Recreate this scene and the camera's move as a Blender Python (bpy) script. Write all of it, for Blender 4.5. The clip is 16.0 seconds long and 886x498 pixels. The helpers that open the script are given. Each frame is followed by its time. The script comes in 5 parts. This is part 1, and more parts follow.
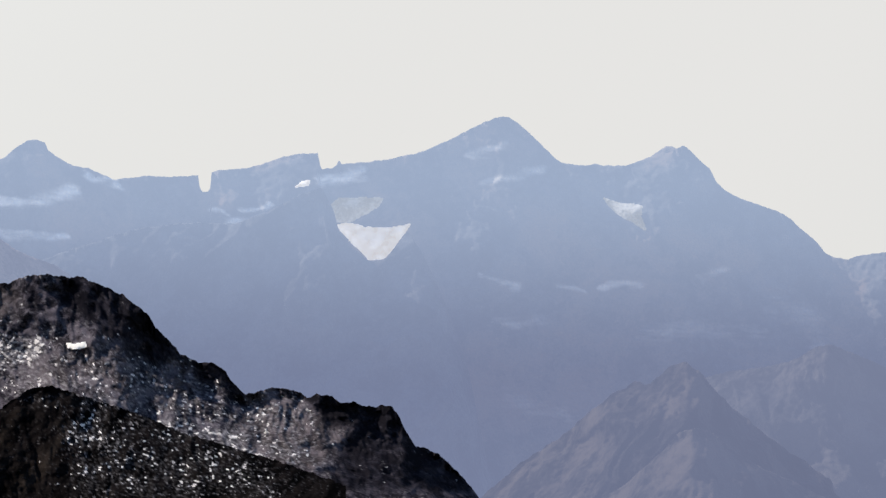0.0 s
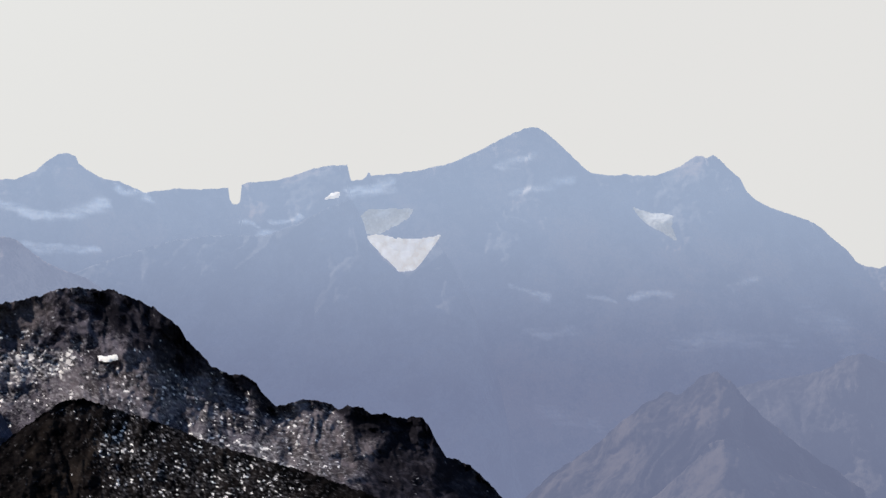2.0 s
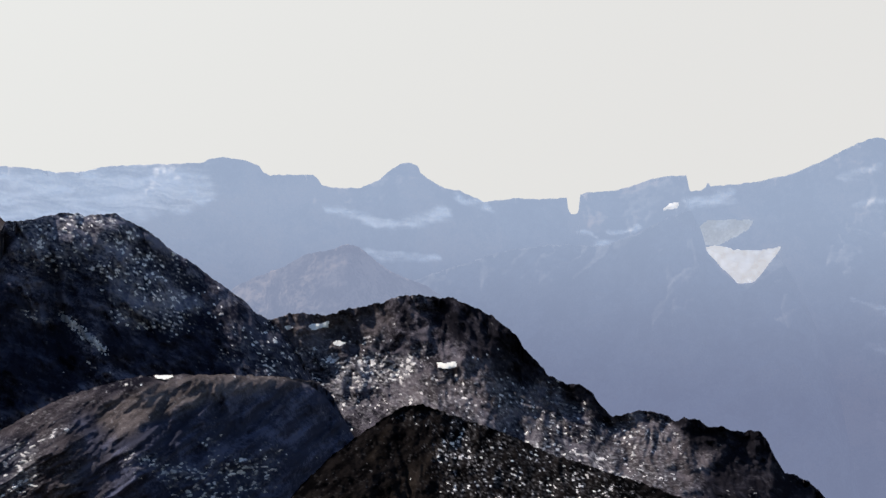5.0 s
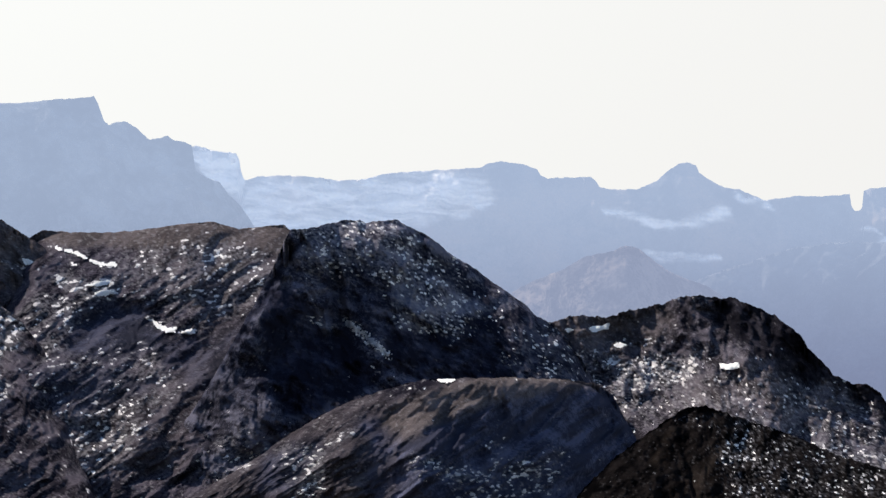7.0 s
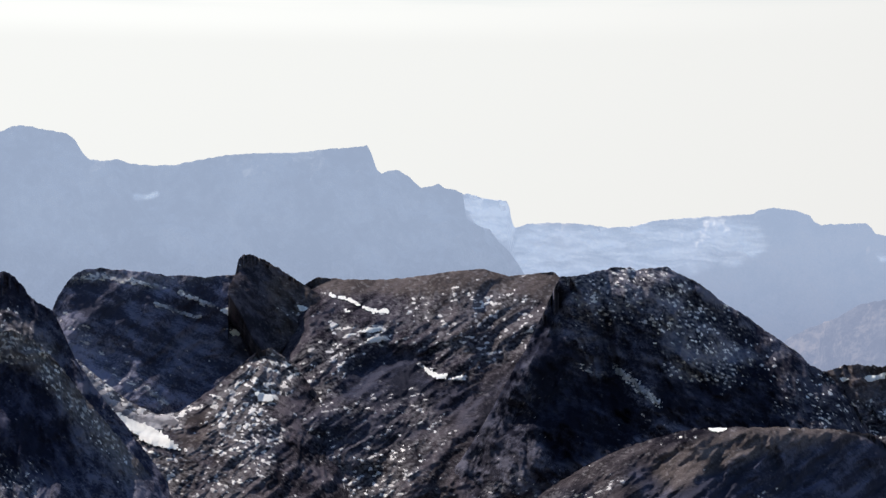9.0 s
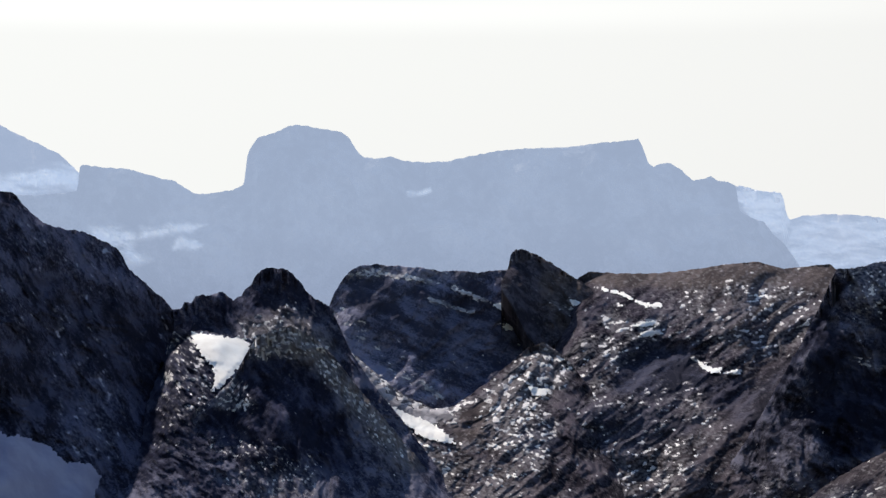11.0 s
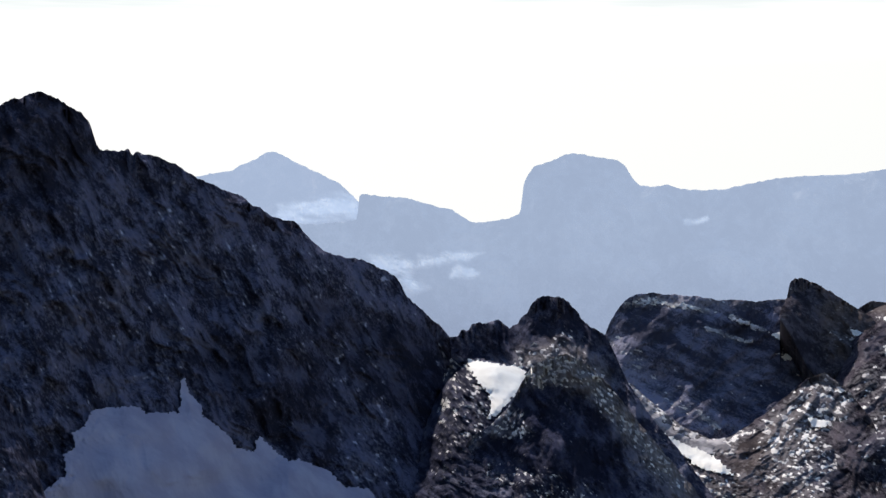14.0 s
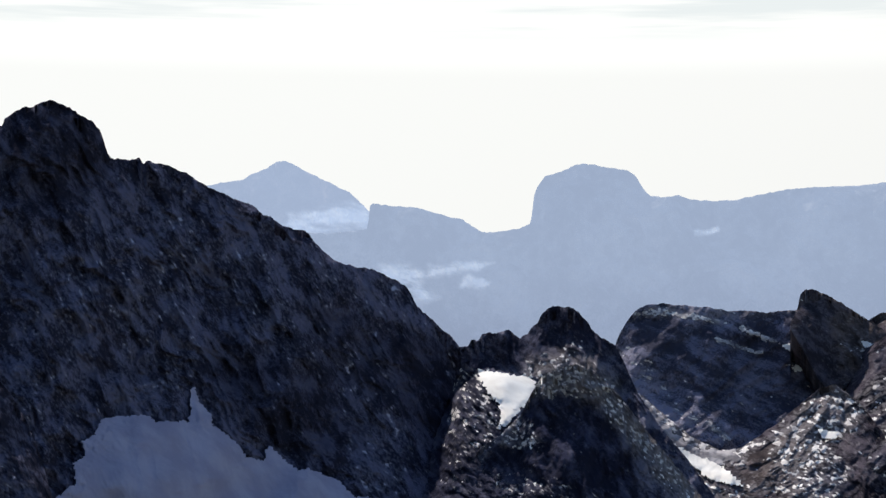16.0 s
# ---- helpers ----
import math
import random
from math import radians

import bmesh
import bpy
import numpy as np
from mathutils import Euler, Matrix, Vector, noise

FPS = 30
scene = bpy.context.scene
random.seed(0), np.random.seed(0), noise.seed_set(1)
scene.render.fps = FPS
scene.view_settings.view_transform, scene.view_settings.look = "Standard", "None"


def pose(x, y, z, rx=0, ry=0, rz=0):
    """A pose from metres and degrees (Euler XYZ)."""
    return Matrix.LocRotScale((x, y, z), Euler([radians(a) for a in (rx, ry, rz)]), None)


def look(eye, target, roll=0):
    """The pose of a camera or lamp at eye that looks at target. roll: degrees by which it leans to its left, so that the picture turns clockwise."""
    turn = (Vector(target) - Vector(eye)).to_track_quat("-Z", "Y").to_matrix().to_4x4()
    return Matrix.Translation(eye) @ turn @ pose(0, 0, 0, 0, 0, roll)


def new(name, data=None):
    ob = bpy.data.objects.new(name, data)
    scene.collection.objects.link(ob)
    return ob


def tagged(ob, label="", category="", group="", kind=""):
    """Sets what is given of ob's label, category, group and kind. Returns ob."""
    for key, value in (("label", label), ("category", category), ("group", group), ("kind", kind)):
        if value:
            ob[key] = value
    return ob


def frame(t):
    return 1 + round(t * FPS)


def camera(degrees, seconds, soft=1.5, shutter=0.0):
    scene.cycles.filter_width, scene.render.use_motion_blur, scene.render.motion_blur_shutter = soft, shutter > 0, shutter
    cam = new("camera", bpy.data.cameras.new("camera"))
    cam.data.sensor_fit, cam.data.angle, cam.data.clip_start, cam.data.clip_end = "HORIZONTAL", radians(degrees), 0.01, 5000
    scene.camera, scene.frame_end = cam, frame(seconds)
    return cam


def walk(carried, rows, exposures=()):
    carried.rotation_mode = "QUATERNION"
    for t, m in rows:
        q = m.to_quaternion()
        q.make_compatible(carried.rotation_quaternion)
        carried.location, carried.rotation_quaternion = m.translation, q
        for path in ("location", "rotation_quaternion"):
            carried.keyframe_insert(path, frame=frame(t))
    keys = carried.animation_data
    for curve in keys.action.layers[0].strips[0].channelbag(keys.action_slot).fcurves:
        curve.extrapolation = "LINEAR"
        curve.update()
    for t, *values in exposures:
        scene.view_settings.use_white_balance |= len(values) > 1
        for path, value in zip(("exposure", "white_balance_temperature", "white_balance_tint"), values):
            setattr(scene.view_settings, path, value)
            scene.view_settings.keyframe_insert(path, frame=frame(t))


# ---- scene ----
# ---- camera: it stands on one summit and pans from right to left ----
LENS, EYE = 25.04, 600.0
cam = camera(LENS, 16.0, soft=1.4)
# seconds; bearing to the right, tilt up and lean to the right, in degrees
PAN = [
    (0.0, 0.000, 0.441, -0.255),
    (0.5, 0.181, 0.585, -0.284),
    (1.0, 0.178, 0.590, -0.069),
    (1.5, -0.010, 0.607, 0.037),
    (2.0, -0.862, 0.757, 0.045),
    (2.5, -2.868, 0.949, 0.037),
    (3.0, -4.284, 0.924, 0.047),
    (3.2, -4.858, 0.867, -0.071),
    (5.3, -11.737, 1.097, -0.272),
    (5.5, -12.617, 1.173, 0.109),
    (6.0, -15.160, 1.203, 0.313),
    (6.5, -17.125, 1.073, 0.259),
    (7.0, -18.545, 1.025, 0.204),
    (7.5, -20.519, 1.326, 0.100),
    (8.0, -22.738, 1.996, 0.112),
    (8.5, -24.261, 2.246, -0.098),
    (9.0, -26.283, 2.393, -0.034),
    (9.5, -28.209, 2.301, -0.039),
    (10.0, -30.243, 2.391, 0.030),
    (10.2, -31.097, 2.398, 0.110),
    (12.3, -38.526, 2.355, 0.214),
    (12.5, -39.322, 2.506, 0.257),
    (13.0, -41.572, 2.854, 0.287),
    (13.5, -42.524, 3.061, 0.020),
    (14.0, -42.010, 3.059, -0.225),
    (14.5, -42.004, 3.163, -0.088),
    (15.0, -42.008, 3.215, -0.174),
    (15.5, -42.187, 3.381, -0.191),
    (16.0, -42.310, 3.339, -0.448),
]
EXPOSURES = [(0.0, 0.0), (3.0, -0.04), (5.3, -0.02), (6.0, 0.0), (6.5, 0.10), (7.0, 0.19), (7.5, 0.21), (8.0, 0.17), (8.5, 0.11), (10.0, 0.10), (12.5, 0.21), (13.5, 0.24), (14.5, 0.22), (16.0, 0.15)]
walk(cam, [(t, pose(0, 0, EYE, 90 + tilt, 0, -bearing) @ pose(0, 0, 0, 0, 0, -lean)) for t, bearing, tilt, lean in PAN], EXPOSURES)

# ---- light: sun ahead and to the left, hazy white sky along the horizon ----
SUN_BEARING, SUN_HEIGHT = -62.0, 44.0
toward_sun = Vector((math.sin(radians(SUN_BEARING)) * math.cos(radians(SUN_HEIGHT)), math.cos(radians(SUN_BEARING)) * math.cos(radians(SUN_HEIGHT)), math.sin(radians(SUN_HEIGHT))))
sun = new("sun", bpy.data.lights.new("sun", "SUN"))
sun.data.energy, sun.data.angle, sun.data.color = 5.0, radians(0.6), (1.0, 0.94, 0.87)
sun.matrix_world = look(toward_sun * 3000, (0, 0, 0))


class Nodes:
    """Short hand for a node tree."""

    def __init__(self, tree):
        self.tree = tree
        tree.nodes.clear()

    def add(self, kind, props=None, **inputs):
        node = self.tree.nodes.new(kind)
        for key, value in (props or {}).items():
            setattr(node, key, value)
        for key, value in inputs.items():
            self.put(node.inputs[int(key[1:]) if key[0] == "i" and key[1:].isdigit() else key.replace("_", " ")], value)
        return node

    def put(self, socket, value):
        if isinstance(value, bpy.types.NodeSocket):
            self.tree.links.new(value, socket)
        else:
            socket.default_value = value

    def math(self, what, a, b=0.0, c=0.0, clamp=False):
        return self.add("ShaderNodeMath", {"operation": what, "use_clamp": clamp}, i0=a, i1=b, i2=c).outputs[0]

    def mix(self, factor, a, b):
        node = self.add("ShaderNodeMix", {"data_type": "RGBA"})
        self.put(node.inputs[0], factor)
        self.put(node.inputs[6], a)
        self.put(node.inputs[7], b)
        return node.outputs[2]

    def span(self, value, low, high, to_low=0.0, to_high=1.0):
        return self.add("ShaderNodeMapRange", {"interpolation_type": "SMOOTHSTEP"}, i0=value, i1=low, i2=high, i3=to_low, i4=to_high).outputs[0]

    def noise(self, where, scale, detail=5.0, rough=0.6):
        return self.add("ShaderNodeTexNoise", None, Vector=where, Scale=scale, Detail=detail, Roughness=rough).outputs[0]


def rgb(r, g, b):
    return (r, g, b, 1.0)


world = bpy.data.worlds.new("sky")
scene.world = world
world.use_nodes = True
n = Nodes(world.node_tree)
way = n.add("ShaderNodeTexCoord").outputs["Generated"]
rise = n.add("ShaderNodeSeparateXYZ", None, i0=way).outputs[2]
air = n.add("ShaderNodeTexSky", {"sky_type": "NISHITA", "sun_disc": False, "sun_elevation": radians(SUN_HEIGHT), "sun_rotation": radians(SUN_BEARING), "altitude": 2500.0, "dust_density": 0.6, "ozone_density": 2.7}).outputs[0]
nearness = n.add("ShaderNodeVectorMath", {"operation": "DOT_PRODUCT"}, i0=way, i1=tuple(toward_sun)).outputs["Value"]
glow = n.math("ADD", n.span(nearness, -0.5, 0.3, 3.0, 5.27), n.span(nearness, 0.4, 0.9, 0.0, 0.65))
haze = n.mix(n.span(nearness, 0.35, 0.8), rgb(1.0, 0.992, 0.972), rgb(0.99, 1.0, 0.98))
haze = n.add("ShaderNodeVectorMath", {"operation": "SCALE"}, i0=haze, Scale=glow).outputs[0]
stretched = n.add("ShaderNodeVectorMath", {"operation": "MULTIPLY"}, i0=way, i1=(5.0, 5.0, 90.0)).outputs[0]
streak = n.span(n.noise(stretched, 1.0, 4.0), 0.42, 0.62)
cloud = n.math("MULTIPLY", streak, n.span(rise, 0.158, 0.172))
haze = n.add("ShaderNodeVectorMath", {"operation": "SCALE"}, i0=haze, Scale=n.math("ADD", 1.0, n.math("MULTIPLY", n.span(rise, 0.142, 0.156), n.math("MULTIPLY", n.span(nearness, 0.55, 0.75), 0.08)))).outputs[0]
haze = n.mix(n.math("MULTIPLY", cloud, 0.6), haze, rgb(4.3, 4.75, 4.85))
upper = n.add("ShaderNodeVectorMath", {"operation": "SCALE"}, i0=air, Scale=0.95).outputs[0]
misty = n.math("MULTIPLY", n.span(rise, 0.17, 0.40, 1.0, 0.0), n.span(nearness, -0.35, 0.25, 0.1, 1.0))
sky_colour = n.mix(misty, upper, haze)
n.add("ShaderNodeOutputWorld", None, Surface=n.add("ShaderNodeBackground", None, Color=sky_colour, Strength=0.15).outputs[0])

# ---- materials ----


def surface(name, colour_nodes, rough=0.9, glow_nodes=None):
    made = bpy.data.materials.new(name)
    made.use_nodes = True
    n = Nodes(made.node_tree)
    colour, bump = colour_nodes(n)
    shader = n.add("ShaderNodeBsdfPrincipled", None, Base_Color=colour, Roughness=rough)
    shader.inputs["Specular IOR Level"].default_value = 0.0
    if bump is not None:
        n.put(shader.inputs["Normal"], bump)
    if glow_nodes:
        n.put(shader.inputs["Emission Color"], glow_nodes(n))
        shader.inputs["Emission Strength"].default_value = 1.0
    n.add("ShaderNodeOutputMaterial", None, Surface=shader.outputs[0])
    return made


def place_of(n):
    return n.add("ShaderNodeNewGeometry").outputs["Position"]


def steepness(n):
    return n.add("ShaderNodeSeparateXYZ", None, i0=n.add("ShaderNodeNewGeometry").outputs["Normal"]).outputs[2]


def bumped(n, height, strength, distance):
    return n.add("ShaderNodeBump", None, Strength=strength, Distance=distance, Height=height).outputs[0]


def rock(dark, light, grass, grass_from, grass_to, specks=0.6):
    """Dark broken rock in three scales, with dry grass where the slope is gentle, and specks of pale stones and old snow."""

    def nodes(n):
        at = place_of(n)
        broad, middle, grain = n.noise(at, 0.018, 4), n.noise(at, 0.11, 6, 0.65), n.noise(at, 0.7, 6, 0.7)
        stone = n.mix(n.span(n.math("ADD", n.math("MULTIPLY", middle, 0.6), n.math("MULTIPLY", grain, 0.4)), 0.40, 0.62), dark, light)
        stone = n.mix(n.span(broad, 0.4, 0.65, 0.0, 0.45), stone, dark)
        turf = n.mix(n.span(grain, 0.35, 0.65), tuple(0.62 * c for c in grass[:3]) + (1.0,), grass)
        level = n.math("ADD", steepness(n), n.math("MULTIPLY", n.math("SUBTRACT", middle, 0.5), 0.5))
        ground = n.mix(n.span(level, grass_from, grass_to), stone, turf)
        flat = n.add("ShaderNodeVectorMath", {"operation": "MULTIPLY"}, i0=at, i1=(0.62, 0.62, 1.0)).outputs[0]
        pale = n.span(n.noise(flat, 1.0, 4, 0.65), 0.54, 0.62)
        where = n.span(n.noise(at, 0.045, 4, 0.6), 0.40, 0.60, 0.15, 1.0)
        ground = n.mix(n.math("MULTIPLY", n.math("MULTIPLY", pale, where), specks), ground, rgb(0.52, 0.49, 0.50))
        return ground, bumped(n, n.math("ADD", grain, n.math("MULTIPLY", middle, 2.0)), 0.8, 1.2)

    return nodes


def ground_cover(dark, light, grass, shade_tone, fine=1.0, grey=rgb(0.30, 0.28, 0.285), white=rgb(0.78, 0.75, 0.74)):
    """Mountain ground: broken rock, dry grass, faces darkened as by shade, and pale stones with remains of old snow,
    each where the massif bears it.
    """

    def nodes(n):
        at = place_of(n)
        kind = lambda name: n.add("ShaderNodeAttribute", {"attribute_name": name}).outputs["Fac"]
        middle, grain = n.noise(at, 0.16, 5, 0.6), n.noise(at, 0.7, 4, 0.6)
        tone = n.math("ADD", kind("tone"), n.math("MULTIPLY", n.math("SUBTRACT", n.math("ADD", middle, grain), 1.0), 1.3 * fine))
        ground = n.mix(n.span(tone, 0.15, 0.9), dark, light)
        blade = n.mix(n.span(tone, 0.1, 0.9), tuple(0.5 * c for c in grass[:3]) + (1.0,), grass)
        ground = n.mix(kind("turf"), ground, blade)
        # Shade of steep faces and hollows, mixed into the base colour.
        face = n.mix(n.span(tone, 0.25, 1.0), tuple(0.4 * c for c in shade_tone[:3]) + (1.0,), shade_tone)
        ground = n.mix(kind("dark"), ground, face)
        stones = kind("stones")
        pale = n.mix(n.span(stones, 0.45, 0.95), grey, white)
        ground = n.mix(stones, ground, pale)
        return ground, bumped(n, n.math("ADD", grain, n.math("MULTIPLY", middle, 2.0)), 0.8, 1.0)

    return nodes


def snow(grey, white):
    def nodes(n):
        at_place = place_of(n)
        soft = n.span(n.noise(at_place, 0.06, 5), 0.35, 0.7)
        return n.mix(soft, grey, white), bumped(n, n.noise(at_place, 0.35, 4), 0.35, 0.8)

    return nodes


def far_rock(dark, light, scale=1.0, snow=None, meadow=None):
    """Weathered rock seen from afar; snow: the colour of the dusting that lies on its ledges and of the low haze bands.
    """

    def nodes(n):
        at = place_of(n)
        middle, grain = n.noise(at, 0.012 * scale, 6), n.noise(at, 0.06 * scale, 6)
        stone = n.mix(n.span(n.math("ADD", n.math("MULTIPLY", middle, 0.6), n.math("MULTIPLY", grain, 0.4)), 0.38, 0.62), dark, light)
        if meadow:
            stone = n.mix(n.span(n.math("ADD", n.noise(at, 0.006 * scale, 5, 0.65), n.math("MULTIPLY", grain, 0.25)), 0.58, 0.78), stone, meadow)
        if snow:
            lying = n.add("ShaderNodeAttribute", {"attribute_name": "snow_haze_cover"}).outputs["Fac"]
            stone = n.mix(lying, stone, snow)
        return stone, bumped(n, grain, 0.5, 5.0)

    return nodes


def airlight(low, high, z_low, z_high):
    """Haze of the sunlit air before the far ranges, put into their own emission, denser in colour down in the valleys.
    """

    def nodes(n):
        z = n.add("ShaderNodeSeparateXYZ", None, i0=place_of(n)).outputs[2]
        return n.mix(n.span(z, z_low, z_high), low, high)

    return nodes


# Rock and stones of the shaded peak, with the blue of shade in them.
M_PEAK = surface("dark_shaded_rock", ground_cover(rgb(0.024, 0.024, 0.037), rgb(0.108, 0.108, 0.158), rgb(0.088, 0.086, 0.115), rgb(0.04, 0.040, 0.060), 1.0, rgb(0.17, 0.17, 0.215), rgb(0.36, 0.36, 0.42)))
M_ROCK = surface("broken_brown_rock", ground_cover(rgb(0.018, 0.016, 0.020), rgb(0.112, 0.098, 0.113), rgb(0.135, 0.112, 0.112), rgb(0.027, 0.025, 0.032)))
M_TURF = surface("dry_alpine_turf", ground_cover(rgb(0.012, 0.0112, 0.0165), rgb(0.090, 0.077, 0.092), rgb(0.128, 0.105, 0.102), rgb(0.070, 0.071, 0.100)))
M_BLACK = surface("black_rock", ground_cover(rgb(0.0020, 0.0018, 0.0020), rgb(0.011, 0.009, 0.0085), rgb(0.034, 0.026, 0.021), rgb(0.008, 0.007, 0.008), 0.6))
# Bluish tones of these four carry the colour of shade.
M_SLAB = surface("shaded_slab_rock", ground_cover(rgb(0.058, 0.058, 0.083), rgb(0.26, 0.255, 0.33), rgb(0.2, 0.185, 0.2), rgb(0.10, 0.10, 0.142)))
M_BLUE = surface("blue_shade_rock", ground_cover(rgb(0.034, 0.035, 0.056), rgb(0.150, 0.146, 0.190), rgb(0.150, 0.130, 0.126), rgb(0.044, 0.046, 0.076)))
M_SHELF = surface("turf_and_shaded_cliff", ground_cover(rgb(0.012, 0.0112, 0.0165), rgb(0.052, 0.045, 0.054), rgb(0.138, 0.113, 0.108), rgb(0.105, 0.108, 0.158)))
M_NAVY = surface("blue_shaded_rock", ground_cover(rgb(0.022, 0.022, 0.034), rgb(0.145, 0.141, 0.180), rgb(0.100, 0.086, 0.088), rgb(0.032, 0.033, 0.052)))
M_SNOW = surface("clean_snow", snow(rgb(0.82, 0.775, 0.70), rgb(0.95, 0.915, 0.84)), 0.6)
M_FLECK = surface("dirty_snow_and_stones", snow(rgb(0.46, 0.43, 0.41), rgb(0.93, 0.88, 0.82)), 0.8)
M_DUSTED = surface("dusted_stones", snow(rgb(0.22, 0.21, 0.215), rgb(0.66, 0.63, 0.61)), 0.8)
M_DIRTY = surface("dirty_snow", snow(rgb(0.15, 0.14, 0.15), rgb(0.50, 0.47, 0.47)), 0.8)
# Snow with the grey and blue of its shade in the base colour.
M_SHADED_SNOW = surface("shaded_grey_snow", snow(rgb(0.275, 0.262, 0.335), rgb(0.36, 0.345, 0.42)), 0.6)
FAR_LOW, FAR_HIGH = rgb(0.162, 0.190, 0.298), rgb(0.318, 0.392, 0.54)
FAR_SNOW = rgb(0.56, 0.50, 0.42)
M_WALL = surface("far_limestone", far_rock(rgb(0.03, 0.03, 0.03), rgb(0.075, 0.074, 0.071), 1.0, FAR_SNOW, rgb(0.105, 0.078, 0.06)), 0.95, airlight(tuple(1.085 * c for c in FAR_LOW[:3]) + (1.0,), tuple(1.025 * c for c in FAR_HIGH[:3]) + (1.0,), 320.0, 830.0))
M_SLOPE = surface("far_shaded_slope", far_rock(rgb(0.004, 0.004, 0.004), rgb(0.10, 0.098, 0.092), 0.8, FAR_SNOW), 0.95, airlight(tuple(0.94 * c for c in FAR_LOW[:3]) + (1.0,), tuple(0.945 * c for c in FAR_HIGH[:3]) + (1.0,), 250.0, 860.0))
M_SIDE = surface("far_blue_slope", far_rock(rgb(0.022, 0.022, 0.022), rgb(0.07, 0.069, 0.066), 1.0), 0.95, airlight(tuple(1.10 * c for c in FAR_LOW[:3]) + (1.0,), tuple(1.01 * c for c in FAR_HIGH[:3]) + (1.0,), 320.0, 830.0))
# Emission also holds the brightness of the far snow and ice.
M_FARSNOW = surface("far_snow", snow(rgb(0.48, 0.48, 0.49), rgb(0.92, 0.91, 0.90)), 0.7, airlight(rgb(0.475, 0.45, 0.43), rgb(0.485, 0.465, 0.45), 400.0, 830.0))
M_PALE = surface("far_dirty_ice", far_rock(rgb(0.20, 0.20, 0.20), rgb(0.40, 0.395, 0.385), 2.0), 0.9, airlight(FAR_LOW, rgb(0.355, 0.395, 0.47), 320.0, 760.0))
# The veil over these hills is emission of the hills themselves.
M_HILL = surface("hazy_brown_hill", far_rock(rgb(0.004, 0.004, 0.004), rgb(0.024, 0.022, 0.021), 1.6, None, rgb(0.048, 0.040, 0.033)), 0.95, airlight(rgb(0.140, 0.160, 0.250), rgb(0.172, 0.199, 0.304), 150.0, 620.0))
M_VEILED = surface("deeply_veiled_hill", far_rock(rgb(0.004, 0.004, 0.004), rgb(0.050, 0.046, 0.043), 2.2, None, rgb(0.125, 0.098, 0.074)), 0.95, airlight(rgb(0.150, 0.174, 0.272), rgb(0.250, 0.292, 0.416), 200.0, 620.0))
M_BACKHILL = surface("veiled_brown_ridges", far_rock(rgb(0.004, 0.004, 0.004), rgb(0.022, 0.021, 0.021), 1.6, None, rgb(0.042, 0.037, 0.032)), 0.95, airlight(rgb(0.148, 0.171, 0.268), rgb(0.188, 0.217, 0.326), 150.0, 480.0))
M_GROUND = surface("valley_ground", rock(rgb(0.03, 0.028, 0.026), rgb(0.1, 0.09, 0.08), rgb(0.13, 0.11, 0.08), 0.5, 0.9))

# ---- noise and terrain ----
dice = np.random.RandomState(7)
SHUFFLE = np.concatenate([dice.permutation(256)] * 3)
SLANT = dice.rand(256) * 2 * np.pi


def perlin(x, y, seed=0):
    xi, yi = np.floor(x).astype(int), np.floor(y).astype(int)
    xf, yf = x - xi, y - yi

    def corner(i, j):
        a = SLANT[SHUFFLE[SHUFFLE[(xi + i + seed * 31) & 255] + ((yi + j + seed * 17) & 255)]]
        return np.cos(a) * (xf - i) + np.sin(a) * (yf - j)

    fx, fy = xf * xf * xf * (xf * (xf * 6 - 15) + 10), yf * yf * yf * (yf * (yf * 6 - 15) + 10)
    low = corner(0, 0) * (1 - fx) + corner(1, 0) * fx
    high = corner(0, 1) * (1 - fx) + corner(1, 1) * fx
    return (low * (1 - fy) + high * fy) * 1.5


def fbm(x, y, seed=0, octaves=5, gain=0.5):
    total, size = 0.0, 1.0
    for k in range(octaves):
        total = total + size * perlin(x * 2**k + 11.3 * k, y * 2**k - 7.7 * k, seed + k)
        size *= gain
    return total


def ridged(x, y, seed=0, octaves=4):
    total, size = 0.0, 1.0
    for k in range(octaves):
        total = total + size * (0.5 - np.abs(perlin(x * 2**k + 5.1 * k, y * 2**k + 9.2 * k, seed + k)))
        size *= 0.5
    return total


def curve_of(value):
    """A number, or (bearing, value) pairs, as a function of the bearing."""
    if isinstance(value, (int, float)):
        return lambda a: np.full(np.shape(a), float(value))
    xs, ys = zip(*sorted(value))
    return lambda a: np.interp(a, xs, ys)


